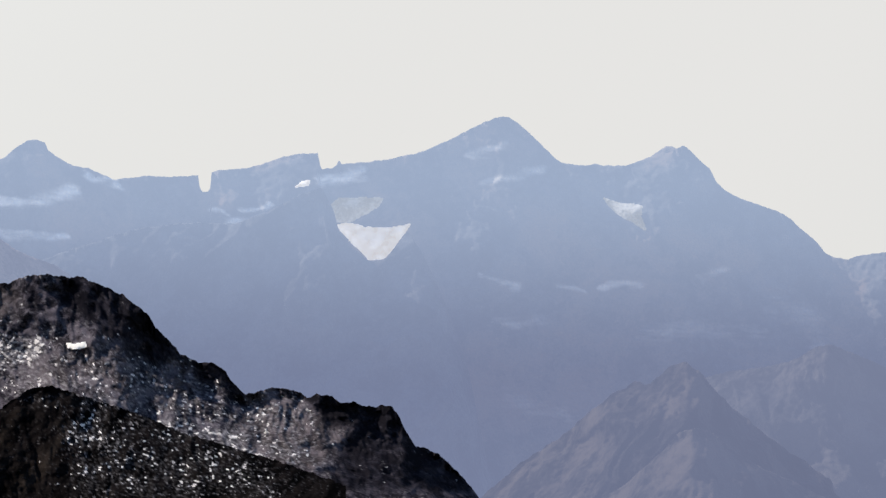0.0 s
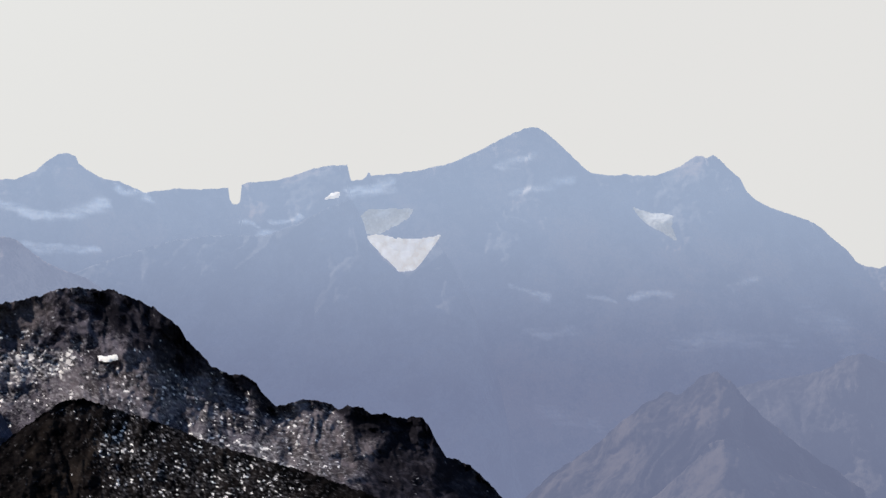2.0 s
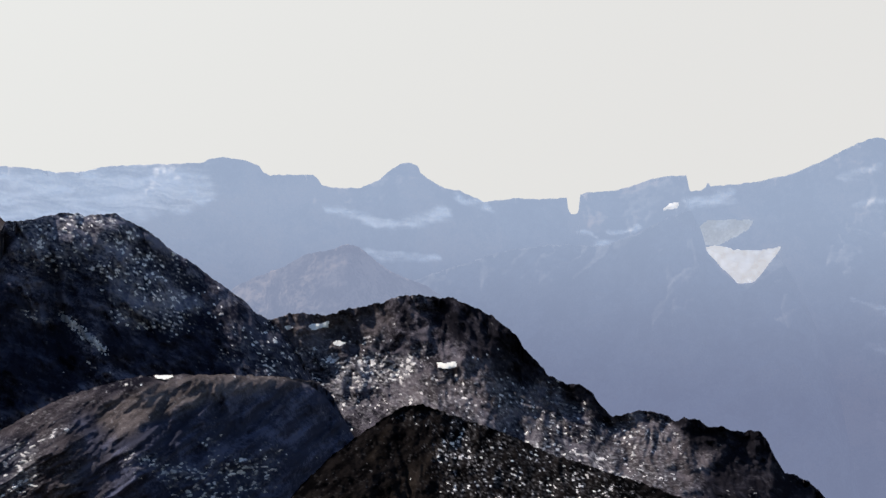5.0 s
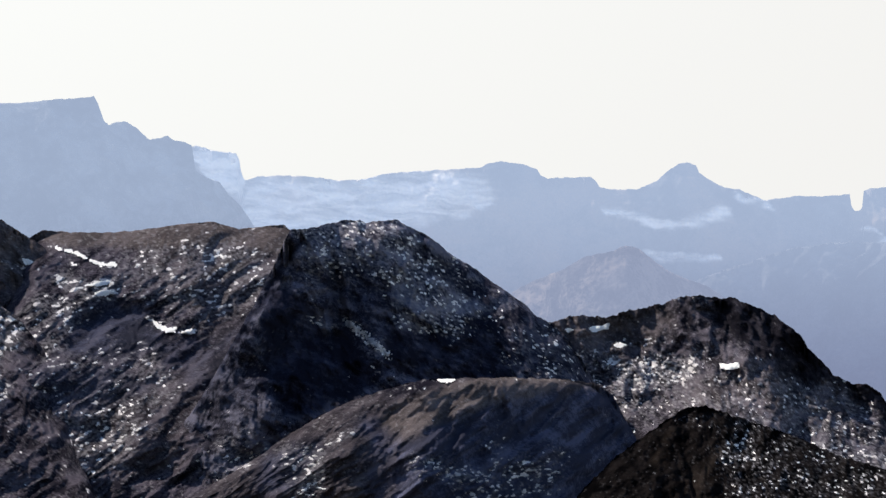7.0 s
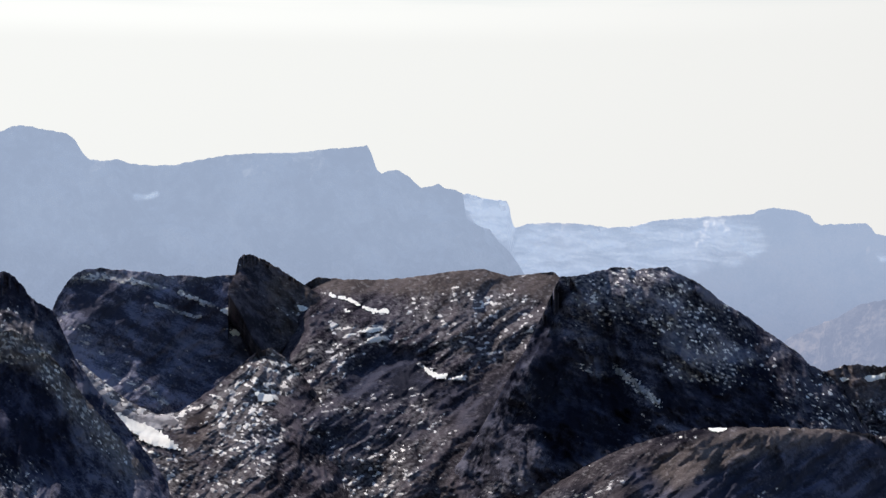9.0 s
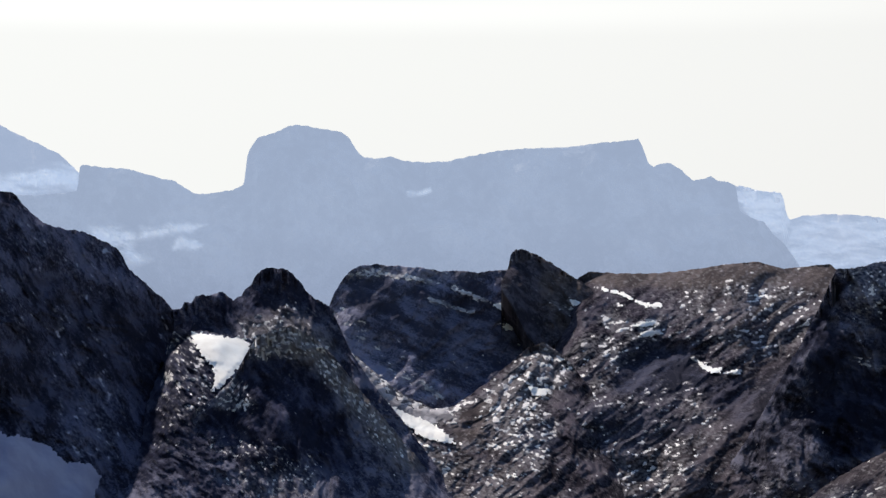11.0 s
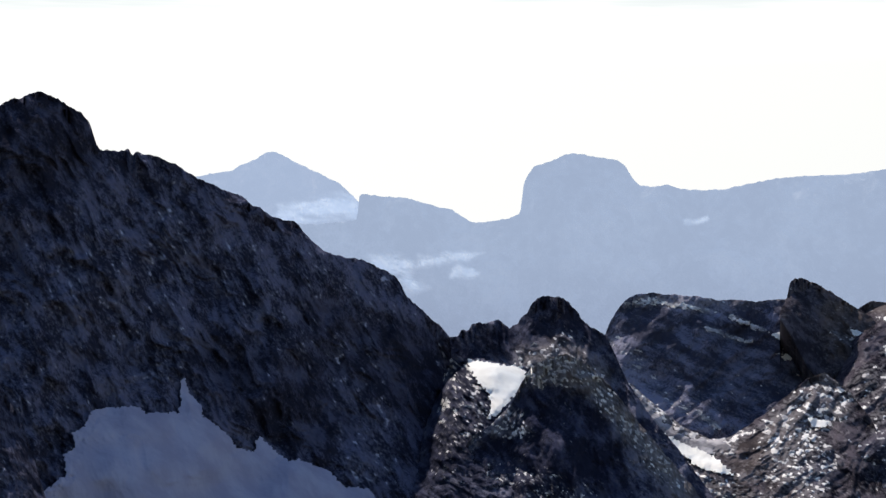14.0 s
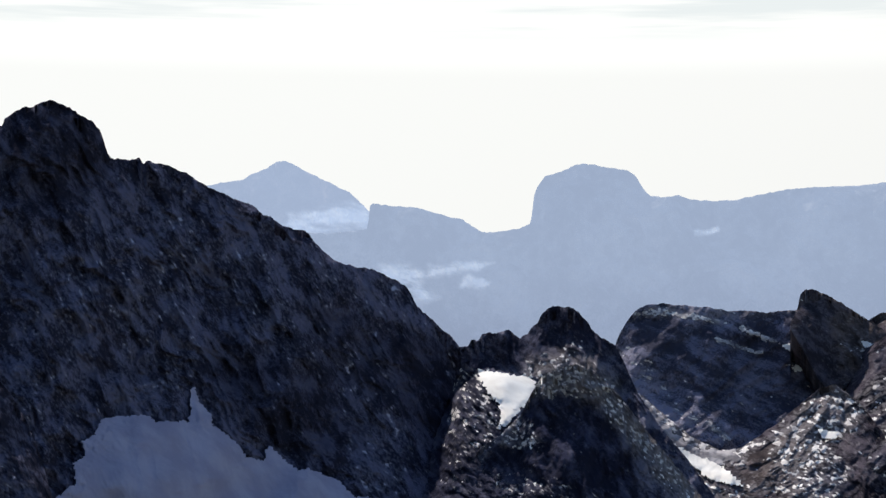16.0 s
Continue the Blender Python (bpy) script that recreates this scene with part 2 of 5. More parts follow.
class Massif:
    """A mountain seen from the summit. Bearings and elevations are in thousandths (metres at one kilometre).
    crest: its skyline; far: distance of the crest in metres; foot: elevation of its foot; depth: how far the face comes
    forward from crest to foot.
    streaks, specks: length, width and slant of the ground's blotches and of the stones on it; bare: how much stone,
    grass and shade-toned face lie everywhere; recess: how deep those faces are cut.
    bend above 1: the face starts steep and ends gentle; below 1: a gentle top above a steep face."""

    def __init__(self, crest, far, foot, depth, bend=1.0, lumps=(12, 60), gullies=(6, 25, 0.0), fine=(2.0, 7.0, 0.0, 1.0), jag=(0.6, 4.0), seed=1, streaks=(9.0, 3.0, 0.0), specks=(3.4, 1.6, -8.0), bare=(0.12, 0.0, 0.0), recess=6.0, crumbs=0.42):
        crest = sorted(crest)
        self.left, self.right = crest[0][0], crest[-1][0]
        span = np.arange(self.left - 60, self.right + 60, 1.0)
        bell = np.exp(-((np.arange(-36, 37) / 14.0) ** 2))
        level = np.convolve(np.pad(np.interp(span, *zip(*crest)), 36, mode="edge"), bell / bell.sum(), "valid")
        self.trend = lambda a: np.interp(a, span, level)
        self.line, self.far, self.foot, self.depth = curve_of(crest), curve_of(far), curve_of(foot), curve_of(depth)
        self.scale = float(np.mean(self.far(span))) / 1000.0
        self.bend, self.lumps, self.gullies, self.fine, self.jag, self.seed = bend, lumps, gullies, fine, jag, seed
        self.streaks, self.specks, self.bare, self.recess, self.crumbs = streaks, specks, bare, recess, crumbs
        self.zones = {"stones": [], "turf": [], "dark": [], "snow": []}

    def lay(self, kind, width, much, points):
        """Ground of one kind over an outline (five points or more) or along a line, fading out over a width; dark is
        the tone of shaded faces.
        """
        self.zones[kind].append((points, width, much))

    def crowd(self, kind, a, e, shift=2.5, lift=1.5):
        """How much ground of one kind lies at a bearing and elevation."""
        a, e = a + shift * fbm(a / 17, e / 9, self.seed + 50, 3), e + lift * fbm(a / 11, e / 11, self.seed + 52, 3)
        much_of = np.zeros(np.shape(a))
        for line, width, much in self.zones[kind]:
            xs, ys = zip(*line)
            some = (a > min(xs) - 3 * width) & (a < max(xs) + 3 * width) & (e > min(ys) - 3 * width) & (e < max(ys) + 3 * width)
            if not some.any():
                continue
            x, y = a[some], e[some]
            if len(line) > 4:
                near = np.minimum(inside(x, y, line), 0.0)
            else:
                near = np.full(x.shape, 1e9)
                for (x0, y0), (x1, y1) in zip(line, line[1:]):
                    t = np.clip(((x - x0) * (x1 - x0) + (y - y0) * (y1 - y0)) / ((x1 - x0) ** 2 + (y1 - y0) ** 2 + 1e-9), 0, 1)
                    near = np.minimum(near, np.hypot(x - x0 - t * (x1 - x0), y - y0 - t * (y1 - y0)))
            much_of[some] = np.maximum(much_of[some], much * np.exp(-((near / width) ** 2)))
        return much_of

    def slanted(self, a, e, form, seed, octaves):
        length, width, slant = form
        c, s = math.cos(radians(slant)), math.sin(radians(slant))
        bend = 0.35 * fbm(a / 25, e / 25, seed + 7, 2)
        return fbm((c * a + s * e) / length + bend, (c * e - s * a) / width + bend, seed, octaves, 0.6)

    def ground(self, a, e):
        """Shares of tone, stones, grass and shade-toned face."""
        length, width, slant = self.streaks
        tone = 0.47 + 0.3 * self.slanted(a, e, self.streaks, self.seed + 60, 4) + 0.5 * self.slanted(a, e, (2.6 * length, 3.2 * width, slant), self.seed + 65, 2)
        ragged = 0.35 * self.slanted(a, e, self.streaks, self.seed + 64, 3)
        rim = lambda kind, least: np.clip(np.maximum(self.crowd(kind, a, e), least) * (1 + ragged) * 1.1, 0, 1)
        dark = rim("dark", self.bare[2])
        dense = np.maximum(self.crowd("stones", a, e) - 0.12 * dark, self.bare[0] * (1 - dark))
        speck = 1.1 * self.slanted(a, e, self.specks, self.seed + 61, 3) + 0.45 * fbm(a / 12, e / 7, self.seed + 62, 2)
        stones = np.clip((speck + 1.5 * dense - 1.12) / 0.5, 0, 1)
        stones = stones * np.clip(0.72 + 0.6 * fbm(a / 3.1, e / 2.2, self.seed + 63, 2), 0.25, 1)
        crumbs = self.slanted(a, e, (2.4, 1.2, self.specks[2]), self.seed + 66, 3) + 0.3 * fbm(a / 14, e / 8, self.seed + 67, 2)
        stones = np.maximum(stones, self.crumbs * (1 - dark) * np.clip((crumbs + 1.2 * dense - 0.6) / 0.6, 0, 1))
        return dict(tone=tone, stones=stones, turf=rim("turf", self.bare[1]), dark=dark)

    def top(self, a):
        size, wave = self.jag
        return self.line(a) + size * fbm(a / wave, a * 0.0 + 3.7, self.seed + 40, 4, 0.6)

    def distance(self, a, e, calm=1.0):
        """Distance of the face at a bearing and elevation; calm below 1: with its relief levelled up, as under snow."""
        x, y = a * self.scale, e * self.scale
        top, foot = self.trend(a), self.foot(a)
        down = np.clip((top - e) / np.maximum(top - foot, 8.0), 0.0, 1.2)
        r = self.far(a) - self.depth(a) * down ** self.bend
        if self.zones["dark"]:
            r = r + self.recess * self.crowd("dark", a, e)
        size, wave = self.lumps
        r = r + size * fbm(x / wave, y / wave, self.seed, 3)
        size, wave, shear = self.gullies
        warp = 0.45 * fbm(x / wave / 1.7, y / wave / 1.7, self.seed + 5, 3)
        forms = size * ridged((x + shear * y) / wave + warp, (y - 0.3 * shear * x) / (wave * 2.6) + warp, self.seed + 10)
        most = size * 0.8
        size, wave, shear, stretch = self.fine
        warp = 0.5 * fbm(x / wave / 2, y / wave / 2, self.seed + 6, 2)
        across, along = (x + shear * y) / wave, (y - shear * 0.5 * x) / wave * stretch
        forms = forms + size * (ridged(across + warp, along + warp, self.seed + 20, 4) + 0.5 * fbm(across * 2.3, along * 2.3, self.seed + 30, 3))
        most += size * 0.85
        return r - calm * forms - (1 - calm) * most

    def point(self, a, e, lift=0.0, calm=1.0):
        r = self.distance(a, e, calm) - lift
        return np.stack([r * np.sin(a / 1000), r * np.cos(a / 1000), EYE + r * e / 1000], -1)


def sheet(name, grid, material, parent=None, smooth=False, keep=None):
    """A mesh from a grid of points; keep: which of its cells stay."""
    rows, columns = grid.shape[:2]
    index = np.arange(rows * columns).reshape(rows, columns)
    cells = np.stack([index[:-1, :-1], index[1:, :-1], index[1:, 1:], index[:-1, 1:]], -1).reshape(-1, 4)
    points = grid.reshape(-1, 3)
    if keep is not None:
        cells = cells[keep.ravel()]
        used, cells = np.unique(cells, return_inverse=True)
        points, cells = points[used], cells.reshape(-1, 4)
    mesh = bpy.data.meshes.new(name)
    mesh.vertices.add(len(points))
    mesh.vertices.foreach_set("co", points.astype(np.float32).ravel())
    mesh.loops.add(len(cells) * 4)
    mesh.loops.foreach_set("vertex_index", cells.astype(np.int32).ravel())
    mesh.polygons.add(len(cells))
    mesh.polygons.foreach_set("loop_start", np.arange(0, len(cells) * 4, 4, dtype=np.int32))
    mesh.polygons.foreach_set("use_smooth", np.full(len(cells), smooth))
    mesh.update(calc_edges=True)
    mesh.materials.append(material)
    ob = new(name, mesh)
    ob.parent = parent
    return ob


def inside(a, e, outline):
    """Distance in thousandths to the rim of a closed outline, positive inside."""
    best, within = np.full(a.shape, 1e9), np.zeros(a.shape, bool)
    for (x0, y0), (x1, y1) in zip(outline, outline[1:] + outline[:1]):
        dx, dy = x1 - x0, y1 - y0
        t = np.clip(((a - x0) * dx + (e - y0) * dy) / (dx * dx + dy * dy + 1e-9), 0, 1)
        best = np.minimum(best, np.hypot(a - x0 - t * dx, e - y0 - t * dy))
        if y0 != y1:
            within ^= ((y0 > e) != (y1 > e)) & (a < dx * (e - y0) / dy + x0)
    return np.where(within, best, -best)


def raise_massif(name, m, material, label, category="mountain", kind="", step=0.7, floor=0.0, smooth=False, group="", buried=False):
    """The mesh of a massif: face, crest, a flank behind it and a foot that goes down into the ground."""
    a = np.arange(m.left, m.right + step, step)
    top, foot = m.top(a), m.foot(a)
    rows = int(np.max(top - foot) / step) + 2
    down = np.linspace(0, 1, rows)[:, None]
    face = m.point(a[None, :] + 0 * down, top[None, :] - down * (top - foot)[None, :])
    unit = np.stack([np.sin(a / 1000), np.cos(a / 1000), 0 * a], -1)
    flank = []
    for k in range(10, 0, -1):
        out = (k / 10) ** 1.5 * (m.depth(a) * 1.1 + 60)
        behind = face[0] + unit * out[:, None]
        behind[:, 2] += (floor - face[0][:, 2]) * (k / 10) ** 1.2 - 0.5 * (k > 0)
        behind[:, 2] += 8 * fbm(a / 30, a * 0 + k * 0.6, m.seed + 3, 3) * (k < 10)
        behind[:, 2] = np.minimum(behind[:, 2], face[0][:, 2] - 0.4 * k)
        flank.append(behind)
    last = face[-1] - unit * 60
    last[:, 2] = floor
    if buried:
        last = face[-1] + unit * 40
        last[:, 2] -= 15
    ob = sheet(name, np.concatenate([np.stack(flank), face, last[None]]), material, smooth=smooth)
    aa, ee = a[None, :] + 0 * down, top[None, :] - down * (top - foot)[None, :]
    if m.zones["snow"]:
        shift, lift = 5.0 * fbm(aa / 26, ee / 9, m.seed + 50, 3), 1.6 * fbm(aa / 14, ee / 14, m.seed + 52, 3)
        beds = m.crowd("snow", aa, ee, 5.0, 1.6) * (1 + 0.7 * fbm(aa / 22 + 0.1 * shift, (ee + 0.05 * aa) / 3.4 + 0.3 * lift, m.seed + 51, 4, 0.6)) + 0.06 * fbm(aa / 26, ee / 3.5, m.seed + 55, 4, 0.6)
        shares = dict(snow_haze_cover=np.clip((beds - 0.08) / 0.85, 0, 1))
    else:
        shares = m.ground(aa, ee)
    for share, values in shares.items():
        values = np.concatenate([np.repeat(values[:1], 10, 0), values, values[-1:]])
        ob.data.attributes.new(share, "FLOAT", "POINT").data.foreach_set("value", values.astype(np.float32).ravel())
    return tagged(ob, label, category, group, kind)


def patch(parent, m, outline, material, name="snow_patch", label="", rough=0.8, wave=3.0, step=0.45, thick=1.0, seed=0, calm=0.45, rise=0.0):
    """A field of snow or scree that lies on a massif, thickest in its middle and thinning out at a ragged rim."""
    xs, ys = zip(*outline)
    a, e = np.meshgrid(np.arange(min(xs) - 2, max(xs) + 2, step), np.arange(max(ys) + 2, min(ys) - 2, -step))
    e = np.minimum(e, m.top(a) - 0.05)
    d = inside(a, e, list(outline)) + rough * fbm(a / wave, e / wave, seed + 5, 4, 0.6)
    scale = m.far(a) / 1000
    lift = np.clip(d * scale * 0.5, -1.5, thick * scale) + rise
    cells = np.maximum(np.maximum(d[:-1, :-1], d[1:, :-1]), np.maximum(d[:-1, 1:], d[1:, 1:])) > 0
    if not cells.any():
        return None
    return tagged(sheet(name, m.point(a, e, lift, calm), material, parent, True, cells), label)


def dusting(parent, m, label="", level=0.68, step=0.42, name="snow_dusting"):
    """The countless remains of snow and pale stones that stand out of the ground of a massif."""
    a = np.arange(m.left, m.right, step)
    top, foot = m.top(a) - 0.3, np.maximum(m.foot(a), -112.0)
    down = np.linspace(0, 1, int(np.max(top - foot) / step) + 2)[:, None]
    a, e = a[None, :] + 0 * down, top[None, :] - down * np.maximum(top - foot, 0.5)[None, :]
    d = m.ground(a, e)["stones"] - level
    cells = np.maximum(np.maximum(d[:-1, :-1], d[1:, :-1]), np.maximum(d[:-1, 1:], d[1:, 1:])) > 0
    if cells.any():
        tagged(sheet(name, m.point(a, e, np.clip(2.5 * d, -0.5, 0.5), 0.95), M_FLECK, parent, True, cells), label, kind="stuff")


# ---- far ranges ----
CIRQUE = [(-465.1, 66.0), (-449.5, 69.4), (-446.7, 69.7), (-442.5, 68.8), (-438.2, 67.1), (-426.9, 65.9), (-425.5, 63.1), (-424.4, 56.0), (-422.7, 52.3)] + [(-416.5, 54.3), (-403.9, 54.9), (-389.8, 54.3), (-375.7, 52.3), (-364.3, 52.9), (-353.0, 55.7), (-336.0, 57.1), (-319.0, 57.9), (-304.8, 58.6), (-300.6, 60.9), (-294.9, 61.7), (-283.6, 60.5), (-276.5, 57.6), (-274.3, 54.2), (-270.9, 53.1), (-249.7, 53.8), (-247.7, 52.3), (-244.9, 48.4), (-238.5, 47.2), (-225.8, 47.4), (-217.4, 51.0), (-210.3, 57.1), (-206.1, 59.6), (-201.9, 60.4), (-197.2, 59.2), (-195.8, 55.3), (-190.8, 51.8), (-183.9, 48.1), (-175.6, 46.6), (-170.0, 44.0)]
NOTCHED_WALL = [(-164.1, 41.3), (-160.0, 41.6), (-147.0, 43.4), (-136.5, 43.0), (-122.2, 43.7), (-121.7, 38.3), (-120.2, 35.5), (-117.2, 35.6), (-116.3, 37.5), (-115.8, 45.4), (-112.8, 46.3), (-97.3, 47.6), (-86.1, 51.3), (-80.5, 53.4), (-72.1, 55.1), (-63.0, 55.5), (-61.9, 50.1), (-61.3, 47.3), (-55.1, 48.2), (-53.1, 50.2), (-52.3, 52.2), (-51.2, 49.9), (-38.1, 51.1), (-24.0, 53.2), (-9.9, 56.7)]
TWIN_SUMMIT = [(4.3, 63.0), (12.8, 67.6), (21.3, 71.8), (28.3, 74.1), (32.6, 74.1), (39.7, 69.0), (49.6, 59.7), (56.7, 52.6), (60.9, 50.7), (72.2, 49.6), (76.5, 50.7), (79.3, 49.8), (91.9, 49.8), (103.1, 54.1), (111.0, 59.1), (114.3, 59.4), (116.6, 58.0), (119.4, 60.0), (122.7, 57.7), (129.7, 50.6), (132.5, 48.7), (136.1, 41.6), (140.9, 37.1), (146.4, 33.8), (157.5, 30.1), (168.6, 25.9), (172.7, 23.1), (178.2, 17.6), (185.1, 12.0), (189.2, 6.5), (193.3, 4.5), (200.1, 3.2), (204.2, 5.1), (218.5, 6.8), (237.9, 10.2), (269.7, 6.2)]
far_wall = Massif(CIRQUE + NOTCHED_WALL + TWIN_SUMMIT, 4600, -145, 260, 0.8, (40, 300), (22, 170, 0.6), (9, 60, 0.4, 1), (0.35, 3.0), 2)
far_wall.lay("snow", 1.4, 0.75, [(-410.3, 45.3), (-403.5, 47.8), (-395.3, 50.1), (-380.1, 51.0)])
far_wall.lay("snow", 2.6, 0.75, [(-406.2, 36.1), (-389.7, 39.0), (-375.9, 42.7), (-362.1, 47.5)])
far_wall.lay("snow", 1.7, 0.75, [(-348.2, 35.5), (-334.2, 37.2), (-317.4, 38.9), (-301.9, 40.6)])
far_wall.lay("snow", 1.4, 0.75, [(-356.5, 47.5), (-339.8, 46.2), (-320.2, 46.8)])
far_wall.lay("snow", 2.6, 0.75, [(-244.0, 36.4), (-232.7, 35.0), (-218.5, 29.8), (-201.5, 29.8)])
far_wall.lay("snow", 2.6, 0.75, [(-201.5, 29.8), (-190.2, 33.4), (-183.1, 35.4)])
far_wall.lay("snow", 1.9, 0.75, [(-221.4, 15.1), (-210.0, 13.4), (-195.9, 12.2), (-186.5, 13.0)])
far_wall.lay("snow", 1.9, 0.75, [(-178.8, 42.8), (-170.3, 41.0), (-161.9, 38.2)])
far_wall.lay("snow", 1.0, 0.75, [(-115.4, 26.6), (-109.8, 25.5)])
far_wall.lay("snow", 2.2, 0.75, [(-108.4, 21.5), (-97.2, 19.4), (-86.0, 23.1)])
far_wall.lay("snow", 1.1, 0.75, [(-101.4, 26.7), (-93.0, 27.8), (-86.6, 29.6)])
far_wall.lay("snow", 2.9, 0.75, [(-60.7, 41.1), (-52.2, 42.3), (-42.4, 45.2)])
far_wall.lay("snow", 2.4, 0.4, [(22.8, 41.5), (38.4, 44.4), (49.7, 47.8)])
far_wall.lay("snow", 2.6, 0.4, [(15.7, 54.8), (24.1, 58.5), (32.6, 60.2)])
far_wall.lay("snow", 2.4, 0.75, [(-446.0, 65.8), (-437.6, 63.5), (-425.0, 62.5)])
far_wall.lay("snow", 2.9, 0.75, [(-441.8, 56.5), (-433.4, 54.5), (-425.0, 53.4)])
far_wall.lay("snow", 2.6, 0.75, [(-436.2, 50.0), (-430.6, 48.0), (-426.4, 45.2)])
far_wall.lay("snow", 3.1, 0.75, [(-412.4, 32.5), (-398.3, 35.3), (-387.0, 39.6), (-370.0, 45.2)])
far_wall.lay("snow", 4.0, 0.62, [(-419.4, 48.3), (-403.9, 49.5), (-375.7, 49.5), (-353.0, 52.3), (-321.8, 53.9), (-301.5, 49.3), (-304.9, 40.2), (-336.1, 34.1), (-364.4, 30.8), (-419.4, 29.1)])
far_wall.lay("snow", 2.0, 0.85, [(-448.1, 73.1), (-438.2, 71.1), (-425.5, 69.9), (-425.5, 56.0), (-423.8, 51.2), (-430.0, 48.4), (-435.4, 52.9), (-441.9, 55.2), (-445.9, 58.6)])
far_wall.lay("snow", 1.8, 0.5, [(22.1, -5.5), (28.7, -8.9), (35.8, -11.1)])
far_wall.lay("snow", 1.6, 0.4, [(58.4, -11.0), (69.7, -12.3)])
far_wall.lay("snow", 2.0, 0.5, [(82.3, -10.9), (92.1, -8.6), (100.6, -10.5)])
far_wall.lay("snow", 2.5, 0.35, [(129.9, -5.5), (142.4, -2.1)])
far_wall.lay("snow", 2.0, 0.3, [(34.4, -30.1), (47.1, -28.0)])
# Bands of valley haze, put into the rock colour as weak, wide cover.
far_wall.lay("snow", 4.0, 0.2, [(97.9, -33.9), (125.8, -31.7), (153.6, -32.0)])
far_wall.lay("snow", 3.0, 0.15, [(27.3, -28.7), (50.0, -27.2)])
far_wall.lay("snow", 5.0, 0.2, [(30.3, -65.5), (47.3, -71.0), (61.4, -75.1)])
far_wall.lay("snow", 7.0, 0.2, [(167.3, -19.3), (181.1, -24.8), (186.6, -35.8)])
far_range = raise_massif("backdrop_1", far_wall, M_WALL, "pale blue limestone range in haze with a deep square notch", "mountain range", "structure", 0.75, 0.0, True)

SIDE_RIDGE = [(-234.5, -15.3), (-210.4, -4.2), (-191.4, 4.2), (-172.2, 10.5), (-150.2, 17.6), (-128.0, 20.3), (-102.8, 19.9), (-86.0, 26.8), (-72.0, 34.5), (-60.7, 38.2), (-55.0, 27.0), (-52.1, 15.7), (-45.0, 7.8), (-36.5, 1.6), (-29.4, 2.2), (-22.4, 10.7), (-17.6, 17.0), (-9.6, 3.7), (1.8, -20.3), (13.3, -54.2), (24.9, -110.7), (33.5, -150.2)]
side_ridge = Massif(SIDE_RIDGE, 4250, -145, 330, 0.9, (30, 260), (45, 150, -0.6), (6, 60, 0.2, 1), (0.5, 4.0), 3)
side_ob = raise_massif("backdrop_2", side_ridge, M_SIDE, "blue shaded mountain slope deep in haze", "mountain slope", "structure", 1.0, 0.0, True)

LONG_CREST = [(-847.3, 66.9), (-819.2, 66.0), (-796.6, 65.6), (-785.3, 66.8), (-776.3, 67.9), (-775.5, 79.3), (-774.0, 81.0), (-768.4, 80.5), (-759.8, 79.4), (-751.3, 79.1), (-744.2, 76.9), (-732.9, 74.0), (-728.6, 73.2), (-720.1, 67.5), (-715.8, 66.7), (-708.7, 67.5), (-700.2, 68.9), (-695.1, 71.2), (-693.7, 74.9), (-693.4, 84.0), (-691.7, 89.1), (-687.4, 95.4), (-681.8, 97.1), (-676.1, 98.8), (-671.8, 101.3)] + [(-666.5, 101.7), (-656.9, 99.9), (-645.8, 98.4), (-641.6, 94.8), (-637.4, 87.8), (-634.6, 85.5), (-629.0, 84.8), (-620.6, 85.7), (-615.0, 83.5), (-606.6, 82.8), (-592.6, 83.2), (-584.1, 85.2), (-567.2, 88.5), (-550.3, 89.5), (-530.4, 90.1), (-516.2, 91.9), (-503.5, 92.8), (-496.9, 93.9), (-494.9, 90.2), (-492.1, 81.7), (-489.2, 79.7), (-485.0, 81.4), (-480.7, 81.4), (-475.1, 77.4), (-470.2, 72.6), (-465.1, 73.4), (-460.9, 74.5), (-458.0, 72.3), (-452.4, 71.7), (-448.7, 69.4), (-447.3, 57.5), (-441.1, 53.2), (-435.4, 51.8), (-431.2, 46.1), (-425.5, 40.4), (-421.3, 34.8), (-414.3, 23.4)]
long_crest = Massif(LONG_CREST, 4150, -100, 330, 0.8, (30, 260), (50, 160, 0.4), (12, 60, 0.3, 1), (0.35, 3.0), 4)
long_crest.lay("snow", 4.8, 1.15, [(-768.2, 44.7), (-756.9, 45.6), (-748.4, 37.1)])
long_crest.lay("snow", 2.4, 1.15, [(-745.6, 47.0), (-731.4, 48.5), (-718.6, 50.5)])
long_crest.lay("snow", 2.2, 1.15, [(-725.7, 41.4), (-723.5, 43.1), (-720.6, 41.9)])
long_crest.lay("snow", 1.4, 0.75, [(-612.2, 66.6), (-607.7, 67.4), (-603.8, 68.0)])
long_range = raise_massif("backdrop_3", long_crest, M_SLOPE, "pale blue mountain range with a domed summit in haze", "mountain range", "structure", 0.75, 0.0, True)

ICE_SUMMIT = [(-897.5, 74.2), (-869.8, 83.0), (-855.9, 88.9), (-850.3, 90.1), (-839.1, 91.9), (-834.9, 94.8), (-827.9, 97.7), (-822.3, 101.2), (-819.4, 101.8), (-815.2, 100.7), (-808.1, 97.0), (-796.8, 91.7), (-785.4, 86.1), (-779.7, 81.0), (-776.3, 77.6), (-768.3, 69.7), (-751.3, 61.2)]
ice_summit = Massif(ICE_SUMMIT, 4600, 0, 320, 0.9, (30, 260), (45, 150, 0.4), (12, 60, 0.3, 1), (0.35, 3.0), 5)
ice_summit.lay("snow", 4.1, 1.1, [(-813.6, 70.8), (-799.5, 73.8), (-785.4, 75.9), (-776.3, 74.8)])
